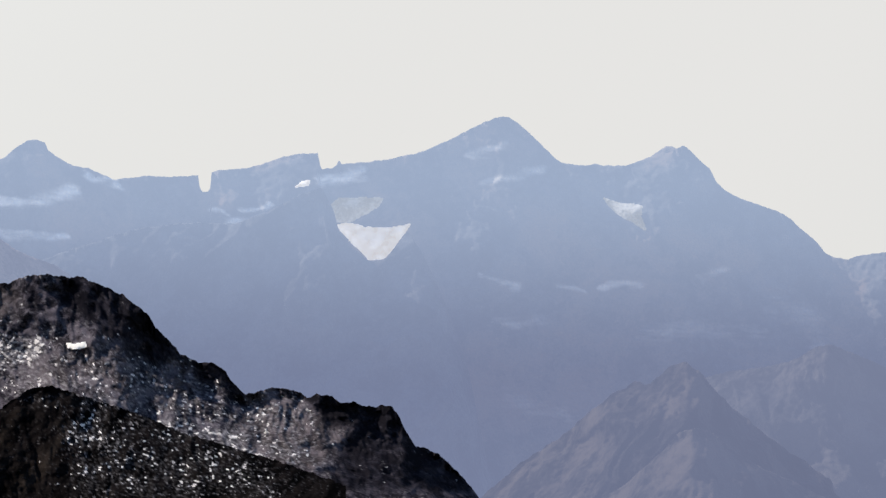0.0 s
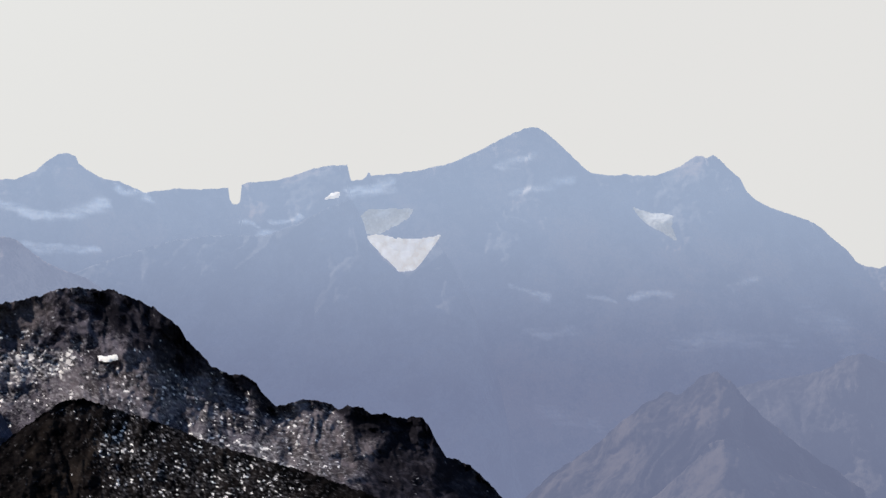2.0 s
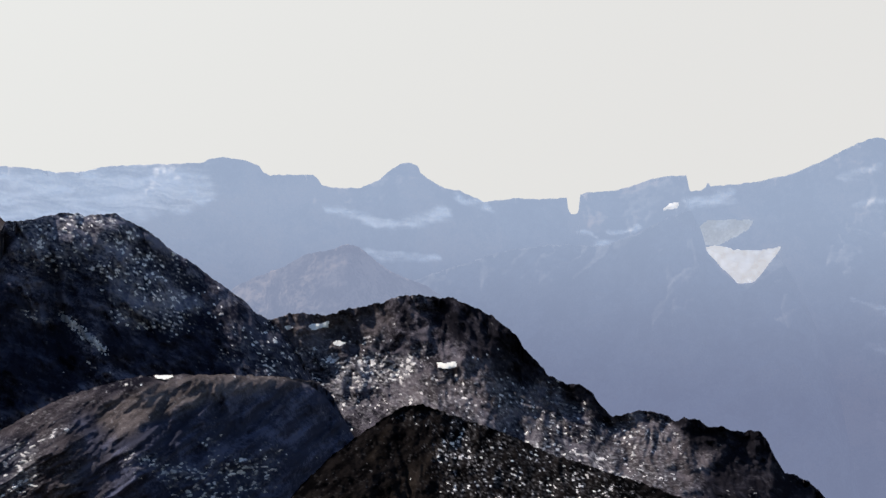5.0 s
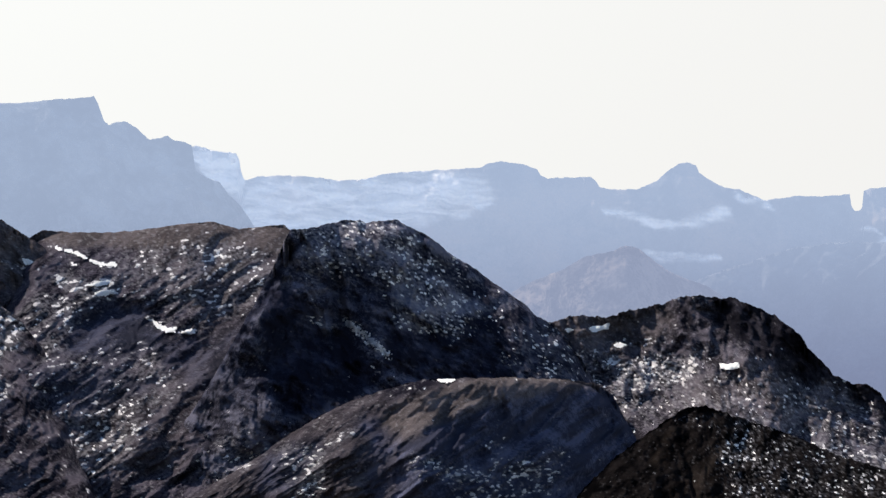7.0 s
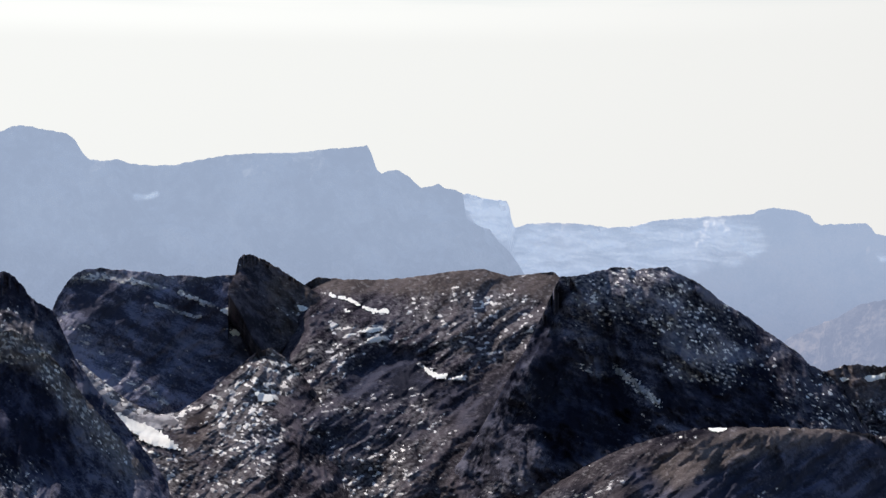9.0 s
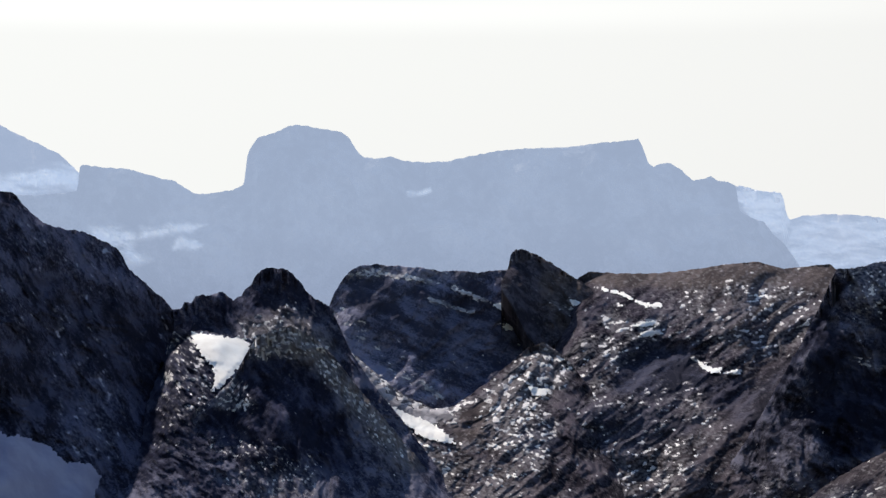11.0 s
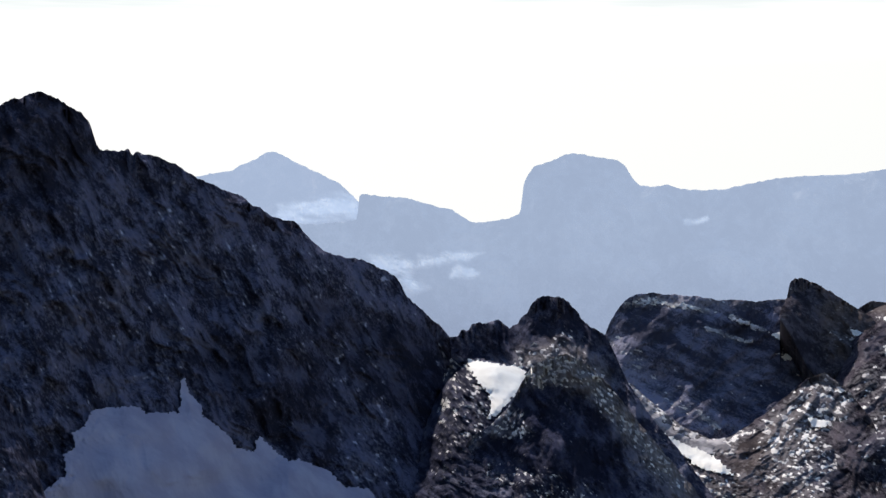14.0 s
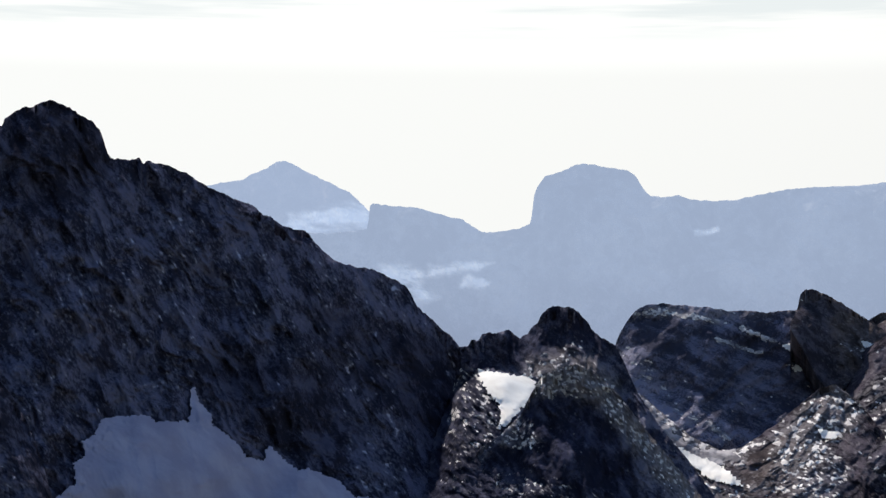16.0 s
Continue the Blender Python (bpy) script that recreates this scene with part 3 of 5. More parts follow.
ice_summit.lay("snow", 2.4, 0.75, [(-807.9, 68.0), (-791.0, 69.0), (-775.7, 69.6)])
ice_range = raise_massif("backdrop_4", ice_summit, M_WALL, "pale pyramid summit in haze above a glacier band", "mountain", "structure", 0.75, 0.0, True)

PYRAMID = [(-313.6, -27.2), (-296.6, -11.7), (-288.1, -3.2), (-276.7, 2.4), (-262.6, 8.0), (-251.3, 14.5), (-240.0, 16.1), (-231.6, 19.2), (-226.0, 17.7), (-220.4, 13.5), (-213.4, 7.8), (-203.6, 3.0), (-192.5, -0.7), (-178.7, -10.6), (-156.7, -24.6)]
pyramid = Massif(PYRAMID, [(-330, 3450), (-232, 3200), (-150, 3420)], -140, 330, 0.9, (30, 160), (18, 80, 0.5), (6, 30, 0.3, 0.7), (0.5, 4.0), 6)
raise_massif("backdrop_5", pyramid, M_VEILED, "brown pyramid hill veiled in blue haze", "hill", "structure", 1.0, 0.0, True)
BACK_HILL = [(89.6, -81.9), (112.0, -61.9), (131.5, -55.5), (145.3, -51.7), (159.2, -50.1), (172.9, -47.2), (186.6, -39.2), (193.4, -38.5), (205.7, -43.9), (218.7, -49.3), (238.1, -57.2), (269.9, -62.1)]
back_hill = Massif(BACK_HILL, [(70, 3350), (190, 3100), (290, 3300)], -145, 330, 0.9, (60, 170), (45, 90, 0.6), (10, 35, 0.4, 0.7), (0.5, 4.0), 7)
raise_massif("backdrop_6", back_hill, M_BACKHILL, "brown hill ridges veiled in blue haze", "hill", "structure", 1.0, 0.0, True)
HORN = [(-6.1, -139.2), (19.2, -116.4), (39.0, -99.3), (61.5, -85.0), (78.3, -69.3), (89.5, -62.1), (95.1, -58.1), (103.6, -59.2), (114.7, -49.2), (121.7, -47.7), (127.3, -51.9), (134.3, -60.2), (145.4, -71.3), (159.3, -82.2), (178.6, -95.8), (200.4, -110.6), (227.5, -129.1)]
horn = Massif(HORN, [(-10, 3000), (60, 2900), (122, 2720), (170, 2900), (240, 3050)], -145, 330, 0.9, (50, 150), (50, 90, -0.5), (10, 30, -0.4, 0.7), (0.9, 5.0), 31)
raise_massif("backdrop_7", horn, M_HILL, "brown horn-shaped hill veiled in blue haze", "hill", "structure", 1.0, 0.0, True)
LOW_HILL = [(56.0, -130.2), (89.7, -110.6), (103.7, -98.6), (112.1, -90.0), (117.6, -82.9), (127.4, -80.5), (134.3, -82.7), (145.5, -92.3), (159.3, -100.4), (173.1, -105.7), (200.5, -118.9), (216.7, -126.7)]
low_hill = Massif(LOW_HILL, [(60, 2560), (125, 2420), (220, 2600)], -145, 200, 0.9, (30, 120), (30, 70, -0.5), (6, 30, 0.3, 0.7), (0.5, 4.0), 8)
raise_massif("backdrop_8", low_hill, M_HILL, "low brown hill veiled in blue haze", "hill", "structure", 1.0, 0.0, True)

# ---- near mountains ----
RIGHT_RIDGE = [(-291.0, -27.2), (-274.0, -20.2), (-265.5, -17.7), (-259.9, -15.4), (-251.4, -16.0), (-241.6, -16.9), (-231.7, -13.3), (-220.5, -11.3), (-212.1, -9.1), (-206.5, -6.6), (-195.3, -5.5), (-189.8, -6.9), (-178.7, -6.9), (-170.4, -10.6), (-159.4, -15.3)] + [(-163.8, -13.8), (-152.7, -20.8), (-147.2, -25.0), (-143.0, -32.0), (-136.0, -39.0), (-130.4, -44.6), (-123.4, -48.8), (-113.6, -49.7), (-108.0, -54.5), (-102.4, -61.5), (-98.2, -65.7), (-92.6, -63.5), (-85.5, -62.1), (-74.3, -63.0), (-67.2, -67.2), (-63.0, -65.2), (-54.5, -66.6), (-51.7, -69.2), (-43.2, -69.2), (-36.2, -71.4), (-26.3, -70.8), (-22.0, -75.6), (-17.7, -84.1), (-13.4, -91.1), (-6.3, -93.1), (0.7, -96.7), (7.9, -103.8), (13.5, -110.8), (19.2, -117.0), (33.4, -133.3)]
right_ridge = Massif(RIGHT_RIDGE, [(-230, 1290), (-180, 1240), (-60, 1180), (-20, 1160), (40, 1240)], -135, [(-230, 420), (-80, 420), (-20, 240), (40, 130)], 1.7, (22, 60), (16, 26, 0.5), (4.5, 11, 0.3, 0.9), (0.8, 3.5), 11, streaks=(6.0, 3.0, -30.0), specks=(2.2, 1.3, -10.0), bare=(0.2, 0.0, 0.0), crumbs=0.6)
# Shade on the steep crest, laid as dark ground.
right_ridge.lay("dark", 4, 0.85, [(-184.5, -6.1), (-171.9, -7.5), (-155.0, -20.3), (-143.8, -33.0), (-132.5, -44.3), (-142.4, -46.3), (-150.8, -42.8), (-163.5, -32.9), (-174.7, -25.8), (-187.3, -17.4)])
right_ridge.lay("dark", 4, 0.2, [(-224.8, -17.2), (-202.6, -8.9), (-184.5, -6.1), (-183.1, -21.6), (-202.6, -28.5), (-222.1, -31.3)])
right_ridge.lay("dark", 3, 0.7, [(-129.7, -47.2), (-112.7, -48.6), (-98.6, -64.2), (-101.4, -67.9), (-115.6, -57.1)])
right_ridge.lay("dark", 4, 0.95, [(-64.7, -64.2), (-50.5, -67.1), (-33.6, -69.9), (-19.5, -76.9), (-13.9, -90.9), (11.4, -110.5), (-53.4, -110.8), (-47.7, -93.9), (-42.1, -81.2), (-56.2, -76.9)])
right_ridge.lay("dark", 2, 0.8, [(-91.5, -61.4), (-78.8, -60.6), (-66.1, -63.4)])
# Sunlit sides of the crest ribs, painted as pale stone.
right_ridge.lay("stones", 2.5, 0.62, [(-90.7, -65.1), (-84.5, -69.9), (-77.4, -75.5)])
right_ridge.lay("stones", 2.5, 0.62, [(-80.2, -66.2), (-74.6, -71.3), (-70.3, -78.4)])
right_ridge.lay("stones", 2.5, 0.5, [(-73.1, -67.9), (-66.9, -73.0), (-64.7, -79.8)])
right_ridge.lay("stones", 9, 0.45, [(-260.5, -53.3), (-238.6, -42.3), (-183.1, -45.5), (-138.1, -54.2), (-98.6, -69.8), (-70.3, -86.8), (-81.7, -110.8), (-126.8, -110.6), (-177.5, -62.4), (-235.8, -61.9)])
right_ridge.lay("stones", 5, 0.8, [(-237.2, -53.5), (-234.5, -43.7), (-222.0, -39.6), (-202.6, -38.4), (-201.2, -45.4), (-222.0, -50.8)])
right_ridge.lay("stones", 6, 0.66, [(-138.1, -79.6), (-126.8, -85.3), (-104.3, -85.4), (-93.0, -99.5), (-115.6, -105.1)])
right_ridge.lay("stones", 6, 0.5, [(-293.2, -28.0), (-277.0, -28.1), (-255.1, -35.2), (-235.9, -34.0), (-244.1, -42.3), (-293.2, -41.8)])
right_ridge.lay("stones", 3, 0.55, [(-202.6, -37.5), (-197.0, -34.2), (-190.1, -32.0)])
right_ridge.lay("stones", 4, 0.5, [(-227.6, -29.8), (-216.5, -28.5), (-219.3, -35.5)])
right_ridge.lay("stones", 3, 0.95, [(-243.6, -41.4), (-240.5, -39.8), (-237.0, -38.1)])
right_ridge.lay("stones", 3, 0.9, [(-237.2, -52.9), (-235.3, -48.5), (-231.4, -47.4)])
right_ridge.lay("turf", 5, 0.8, [(-267.4, -19.9), (-244.2, -17.2), (-213.8, -17.8), (-224.8, -28.4), (-252.4, -29.7)])
right_ridge.lay("turf", 8, 0.4, [(-183.1, -45.5), (-149.4, -44.3), (-126.8, -54.2), (-138.1, -62.6), (-174.7, -56.8), (-202.6, -56.6)])
right_ridge.lay("turf", 8, 0.5, [(-92.9, -68.4), (-64.7, -79.8), (-53.4, -85.4), (-70.3, -99.5), (-98.6, -93.8)])
ridge_ob = raise_massif("mountain_ridge", right_ridge, M_ROCK, "dark craggy ridge sprinkled with snow, falling to one side", group="near mountains", floor=380.0, smooth=True, step=0.6)

PLATEAU = [(-605.6, -100.0), (-589.1, -61.0), (-572.4, -38.7), (-555.6, -16.2), (-544.3, -2.1), (-533.1, 14.9), (-527.5, 24.3), (-524.1, 26.3), (-521.8, 27.4), (-510.5, 26.6), (-493.5, 26.3), (-479.3, 27.1), (-468.0, 28.6), (-451.0, 31.1), (-438.3, 31.7), (-431.2, 29.7), (-425.6, 28.3), (-414.3, 29.1), (-408.7, 29.9), (-403.0, 30.2), (-400.8, 27.9), (-386.2, 26.2), (-363.9, 6.5)]
plateau = Massif(PLATEAU, [(-570, 1380), (-335, 1350)], -115, 390, 0.6, (26, 70), (12, 36, -1.1), (2.4, 9, -0.7, 0.8), (0.35, 5.0), 12, streaks=(16.0, 3.2, 36.0), specks=(4.2, 1.8, 12.0), bare=(0.26, 0.0, 0.0))
plateau.lay("turf", 3.5, 1, [(-524.6, 26.8), (-473.6, 26.9), (-436.9, 30.8), (-397.4, 28.5), (-405.9, 19.2), (-436.9, 23.5), (-473.6, 21.8), (-516.1, 22.0)])
plateau.lay("turf", 8, 0.3, [(-405.9, 6.5), (-414.4, -16.0), (-442.6, -44.3), (-459.6, -86.5), (-532.8, -86.5), (-493.4, -61.3), (-459.5, -38.7), (-431.3, -16.1)])
plateau.lay("turf", 6, 0.35, [(-470.8, 17.8), (-405.9, 23.4), (-408.7, -2.0), (-431.3, -18.9), (-459.5, 0.8)])
plateau.lay("stones", 8, 0.58, [(-487.8, 6.5), (-465.1, 16.4), (-425.6, 19.2), (-408.7, 6.5), (-420.0, -7.6), (-445.4, -16.1), (-465.2, -4.8)])
plateau.lay("stones", 4, 0.72, [(-451.0, 6.5), (-442.5, 15.0), (-425.6, 16.4), (-428.4, 9.3), (-445.4, 2.3)])
plateau.lay("stones", 4, 0.85, [(-511.8, 3.6), (-499.1, 0.8), (-487.8, 3.6), (-487.8, -4.8), (-496.3, -6.3), (-506.2, -3.4)])
plateau.lay("stones", 4, 0.7, [(-518.9, -10.5), (-504.8, -11.9), (-490.6, -16.1)])
plateau.lay("stones", 2.2, 0.95, [(-469.4, -16.1), (-462.3, -21.2), (-456.1, -22.3), (-448.2, -22.3)])
plateau.lay("stones", 5, 0.55, [(-527.3, -38.7), (-504.7, -37.3), (-482.1, -40.1), (-465.2, -33.0)])
plateau.lay("stones", 8, 0.56, [(-533.0, -33.1), (-470.8, -30.2), (-459.5, -49.9), (-487.7, -69.7), (-544.1, -72.4)])
plateau.lay("stones", 6, 0.66, [(-544.1, -72.4), (-516.0, -61.3), (-490.6, -61.3), (-470.8, -69.7), (-487.7, -86.5), (-544.1, -86.5)])
plateau.lay("stones", 5, 0.6, [(-538.7, -16.2), (-516.1, -4.9), (-499.1, -16.2), (-521.7, -30.3), (-538.6, -30.3)])
plateau.lay("stones", 4, 0.5, [(-428.6, -75.1), (-414.5, -72.2)])
plateau.lay("dark", 5, 0.85, [(-501.9, -20.4), (-487.8, -12.8), (-473.6, -16.1), (-469.4, -27.4), (-487.8, -33.1), (-504.7, -30.3)])
plateau.lay("dark", 4, 0.6, [(-462.3, -30.2), (-448.2, -27.4), (-445.4, -35.8), (-459.5, -37.3), (-465.2, -33.0)])
plateau.lay("dark", 5, 0.6, [(-518.8, -44.4), (-487.8, -44.4), (-476.5, -50.0), (-499.0, -58.4), (-518.8, -55.6)])
plateau.lay("dark", 6, 0.5, [(-436.9, -30.2), (-414.4, -16.0), (-408.8, -32.9), (-431.3, -49.9), (-448.2, -44.3)])
plateau_ob = raise_massif("mountain_plateau", plateau, M_TURF, "brown stony mountain slope under a flat rim, flecked with snow", group="near mountains", floor=380.0, smooth=True, step=0.6)

TRAPEZE = [(-500.0, -124.0), (-459.5, -78.1), (-442.6, -52.7), (-431.3, -33.0), (-417.2, -7.6), (-408.7, 9.3), (-403.1, 22.0), (-400.2, 27.7), (-389.0, 28.8), (-380.6, 30.7), (-373.6, 32.4), (-365.2, 32.9), (-362.4, 31.2), (-355.5, 32.0), (-347.1, 32.8), (-341.6, 29.7), (-330.6, 24.1), (-319.6, 15.4), (-308.7, 8.4), (-292.4, -3.2), (-284.3, -8.8)] + [(-276.8, -16.0), (-269.8, -19.4), (-262.8, -25.5), (-256.0, -34.0), (-250.0, -46.0), (-244.0, -60.0), (-238.0, -76.0), (-230.0, -95.0)]
trapeze = Massif(TRAPEZE, [(-425, 1060), (-375, 1125), (-305, 1190), (-200, 1235)], -125, [(-500, 40), (-445, 80), (-415, 130), (-400, 125), (-340, 190), (-200, 300)], 0.8, (18, 55), (15, 28, 0.5), (4.5, 11, 0.5, 0.7), (0.5, 4.0), 13, streaks=(8.0, 3.0, -25.0), specks=(2.4, 1.3, -15.0), bare=(0.15, 0.0, 0.0), crumbs=0.55)
# Shaded hollows and edges of the peak, darkened in colour.
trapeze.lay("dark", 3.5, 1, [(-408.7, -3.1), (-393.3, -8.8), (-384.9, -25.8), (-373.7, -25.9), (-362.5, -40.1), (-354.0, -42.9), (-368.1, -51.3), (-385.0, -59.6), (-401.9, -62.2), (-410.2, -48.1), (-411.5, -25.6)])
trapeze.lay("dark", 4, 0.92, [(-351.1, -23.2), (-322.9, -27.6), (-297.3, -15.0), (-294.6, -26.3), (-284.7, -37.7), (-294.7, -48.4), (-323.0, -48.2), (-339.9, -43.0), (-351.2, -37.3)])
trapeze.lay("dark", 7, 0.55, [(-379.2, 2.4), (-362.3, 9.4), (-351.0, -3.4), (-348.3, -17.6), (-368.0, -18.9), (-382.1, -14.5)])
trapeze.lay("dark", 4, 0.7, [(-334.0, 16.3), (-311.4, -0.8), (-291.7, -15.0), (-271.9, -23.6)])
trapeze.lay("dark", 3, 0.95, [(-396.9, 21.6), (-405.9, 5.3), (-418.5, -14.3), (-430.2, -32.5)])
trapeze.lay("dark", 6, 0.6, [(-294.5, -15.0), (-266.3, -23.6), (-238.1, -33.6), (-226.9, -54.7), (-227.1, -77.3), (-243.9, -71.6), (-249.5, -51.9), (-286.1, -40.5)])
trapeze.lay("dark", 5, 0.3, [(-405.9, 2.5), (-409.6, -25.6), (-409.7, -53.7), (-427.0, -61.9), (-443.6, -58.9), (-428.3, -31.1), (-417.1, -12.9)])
trapeze.lay("turf", 6, 0.25, [(-435.3, -53.4), (-407.5, -66.4), (-362.5, -60.4), (-351.3, -71.2), (-402.0, -107.2), (-476.7, -105.7), (-463.0, -80.9)])
trapeze.lay("stones", 5, 0.5, [(-435.3, -78.6), (-418.6, -73.3), (-401.9, -84.7), (-413.1, -98.6), (-435.4, -92.6)])
trapeze.lay("stones", 8, 0.6, [(-393.2, 27.8), (-350.9, 31.1), (-334.0, 16.3), (-305.8, -6.4), (-297.3, -15.0), (-317.2, -23.9), (-345.4, -14.7), (-353.8, 7.9), (-387.6, 8.1)])
trapeze.lay("stones", 5, 0.62, [(-348.3, -14.7), (-334.1, -10.6), (-314.4, -22.0), (-325.7, -23.9), (-339.8, -20.4)])
trapeze.lay("stones", 6, 0.55, [(-294.5, -22.1), (-271.9, -23.6), (-240.9, -32.1), (-238.2, -54.7), (-266.4, -51.8), (-289.0, -40.5)])
trapeze.lay("stones", 2.2, 0.95, [(-372.2, -18.8), (-362.4, -25.9), (-351.7, -34.5)])
trapeze.lay("stones", 2, 0.7, [(-359.6, -40.1), (-356.8, -42.9)])
trapeze.lay("stones", 2, 0.8, [(-391.9, -17.9), (-384.9, -19.0), (-377.9, -21.1)])
trapeze.lay("stones", 3, 0.3, [(-393.4, -31.4), (-382.1, -37.1), (-390.6, -45.5)])
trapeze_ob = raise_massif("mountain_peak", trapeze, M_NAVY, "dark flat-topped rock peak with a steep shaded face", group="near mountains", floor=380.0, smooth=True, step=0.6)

SHELF = [(-505.0, -128.0), (-473.9, -116.0), (-451.7, -106.0), (-437.8, -98.0), (-423.8, -90.0), (-412.5, -83.0), (-404.1, -76.5), (-387.2, -66.0), (-370.3, -58.0), (-350.5, -51.6), (-333.5, -47.5), (-319.4, -46.9), (-291.1, -46.5), (-262.9, -47.6), (-246.0, -49.9), (-239.0, -55.5), (-233.4, -66.8), (-227.0, -78.0), (-218.1, -92.0), (-207.1, -111.5)]
shelf = Massif(SHELF, [(-500, 980), (-300, 950), (-240, 1010)], -130, [(-500, 30), (-430, 45), (-400, 80), (-370, 115), (-330, 125), (-290, 90), (-240, 60)], 0.4, (18, 45), (10, 26, -1.0), (2.4, 9, -1.0, 0.6), (0.5, 5.0), 14, streaks=(14.0, 3.0, 34.0), specks=(3.6, 1.8, 10.0), bare=(0.15, 0.0, 0.0))
shelf.lay("turf", 3.5, 1, [(-351.3, -66.9), (-323.0, -53.0), (-280.5, -46.7), (-249.4, -49.6), (-257.9, -53.8), (-294.7, -59.7), (-323.0, -70.0), (-340.0, -78.3), (-351.3, -78.2)])
shelf.lay("turf", 7, 0.25, [(-401.9, -65.0), (-362.5, -55.6), (-351.3, -65.5), (-362.6, -82.3), (-385.2, -107.4), (-435.4, -106.6), (-449.2, -95.1), (-427.0, -81.5)])
shelf.lay("turf", 5, 0.8, [(-340.0, -79.7), (-357.0, -93.7), (-373.9, -107.5)])
# The cliff's shade goes into its ground colour.
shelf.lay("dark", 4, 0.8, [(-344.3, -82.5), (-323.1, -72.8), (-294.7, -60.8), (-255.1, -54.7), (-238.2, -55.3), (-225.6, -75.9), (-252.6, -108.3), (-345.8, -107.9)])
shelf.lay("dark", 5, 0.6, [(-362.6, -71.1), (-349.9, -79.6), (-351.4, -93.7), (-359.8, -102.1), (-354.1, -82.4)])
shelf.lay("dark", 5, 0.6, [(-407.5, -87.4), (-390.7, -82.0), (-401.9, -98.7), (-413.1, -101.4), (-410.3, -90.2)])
shelf.lay("stones", 4, 0.76, [(-340.0, -85.4), (-323.1, -88.3), (-316.1, -95.4), (-331.6, -96.7), (-340.1, -91.0)])
shelf.lay("stones", 5, 0.86, [(-317.5, -91.2), (-297.7, -96.9), (-294.9, -108.2), (-311.9, -105.3), (-318.9, -96.8)])
shelf.lay("stones", 6, 0.82, [(-294.8, -88.5), (-280.7, -91.3), (-266.6, -85.7), (-269.5, -99.8), (-286.4, -105.4), (-297.7, -96.9)])
shelf.lay("stones", 4, 0.69, [(-303.3, -80.0), (-294.8, -78.6)])
shelf.lay("stones", 4, 0.64, [(-435.4, -95.4), (-427.0, -81.5), (-421.4, -76.0), (-424.2, -90.0)])
shelf.lay("stones", 5, 0.76, [(-401.9, -81.9), (-387.9, -83.5), (-385.1, -99.0), (-399.2, -105.8), (-403.3, -93.1)])
shelf.lay("stones", 3, 0.74, [(-382.3, -79.3), (-368.2, -73.8)])
shelf.lay("stones", 2.5, 0.94, [(-339.9, -45.3), (-337.1, -44.2), (-332.8, -45.3)])
shelf_ob = raise_massif("mountain_shelf", shelf, M_SHELF, "grassy mountain shelf above a dark cliff", group="near mountains", floor=390.0, smooth=True, step=0.6)

SPUR = [(-272.4, -125.9), (-255.5, -104.0), (-247.0, -95.1), (-238.5, -86.6), (-227.2, -78.2), (-215.9, -69.8), (-207.4, -64.1), (-201.7, -61.3), (-193.2, -60.7), (-184.7, -63.6), (-173.5, -67.5), (-159.4, -72.0), (-142.5, -78.1), (-125.7, -85.1), (-103.4, -91.9), (-75.6, -100.6), (-48.1, -110.7)]
spur = Massif(SPUR, [(-260, 720), (-200, 790), (-60, 800)], -135, [(-260, 90), (-60, 230)], 0.9, (10, 40), (9, 18, 0.3), (4, 7, 0.3, 0.8), (0.8, 3.0), 15, streaks=(8.0, 2.6, 40.0), specks=(2.2, 1.3, -20.0), bare=(0.05, 0.0, 0.0), recess=0.0, crumbs=0.1)
spur.lay("stones", 11, 0.42, [(-177.4, -70.8), (-163.4, -72.3), (-126.8, -85.3), (-81.7, -110.8), (-174.6, -110.2), (-183.0, -84.8)])
spur.lay("stones", 5, 0.62, [(-183.0, -79.2), (-171.8, -80.7), (-169.0, -89.2), (-177.4, -87.7), (-184.4, -84.8)])
spur.lay("stones", 8, 0.5, [(-160.6, -94.9), (-121.2, -93.7), (-98.6, -107.9), (-138.1, -110.5), (-163.4, -107.5)])
spur.lay("stones", 4, 0.35, [(-208.1, -66.4), (-191.4, -69.3), (-183.0, -73.6)])
spur.lay("turf", 3, 0.6, [(-208.1, -74.8), (-213.7, -81.7), (-216.4, -88.6)])
spur.lay("turf", 4, 0.6, [(-187.2, -82.0), (-194.2, -94.5), (-203.9, -108.4)])
spur.lay("turf", 4, 0.5, [(-198.4, -95.9), (-203.9, -102.8), (-209.5, -109.7)])
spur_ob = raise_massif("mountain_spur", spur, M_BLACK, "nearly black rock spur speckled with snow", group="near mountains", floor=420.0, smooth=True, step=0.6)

SLABS = [(-694.0, -49.1), (-677.8, -29.9), (-661.6, -4.9), (-654.8, 7.4), (-652.1, 10.5), (-649.4, 17.5), (-645.3, 24.5), (-641.1, 28.7), (-637.0, 31.0), (-628.7, 31.6), (-620.3, 30.8), (-606.3, 30.0), (-595.1, 27.8), (-586.7, 28.4), (-578.3, 27.3), (-567.0, 28.4), (-560.0, 29.0), (-552.9, 19.1), (-547.2, 6.4), (-541.5, -10.5), (-533.0, -38.7)]
slabs = Massif(SLABS, [(-730, 1230), (-650, 1260), (-540, 1300)], -115, 190, 1.0, (14, 50), (9, 34, -1.2), (2.6, 9, -0.7, 0.8), (0.4, 4.0), 16, streaks=(18.0, 3.4, -24.0), specks=(4.5, 1.5, -24.0), bare=(0.12, 0.0, 0.0))
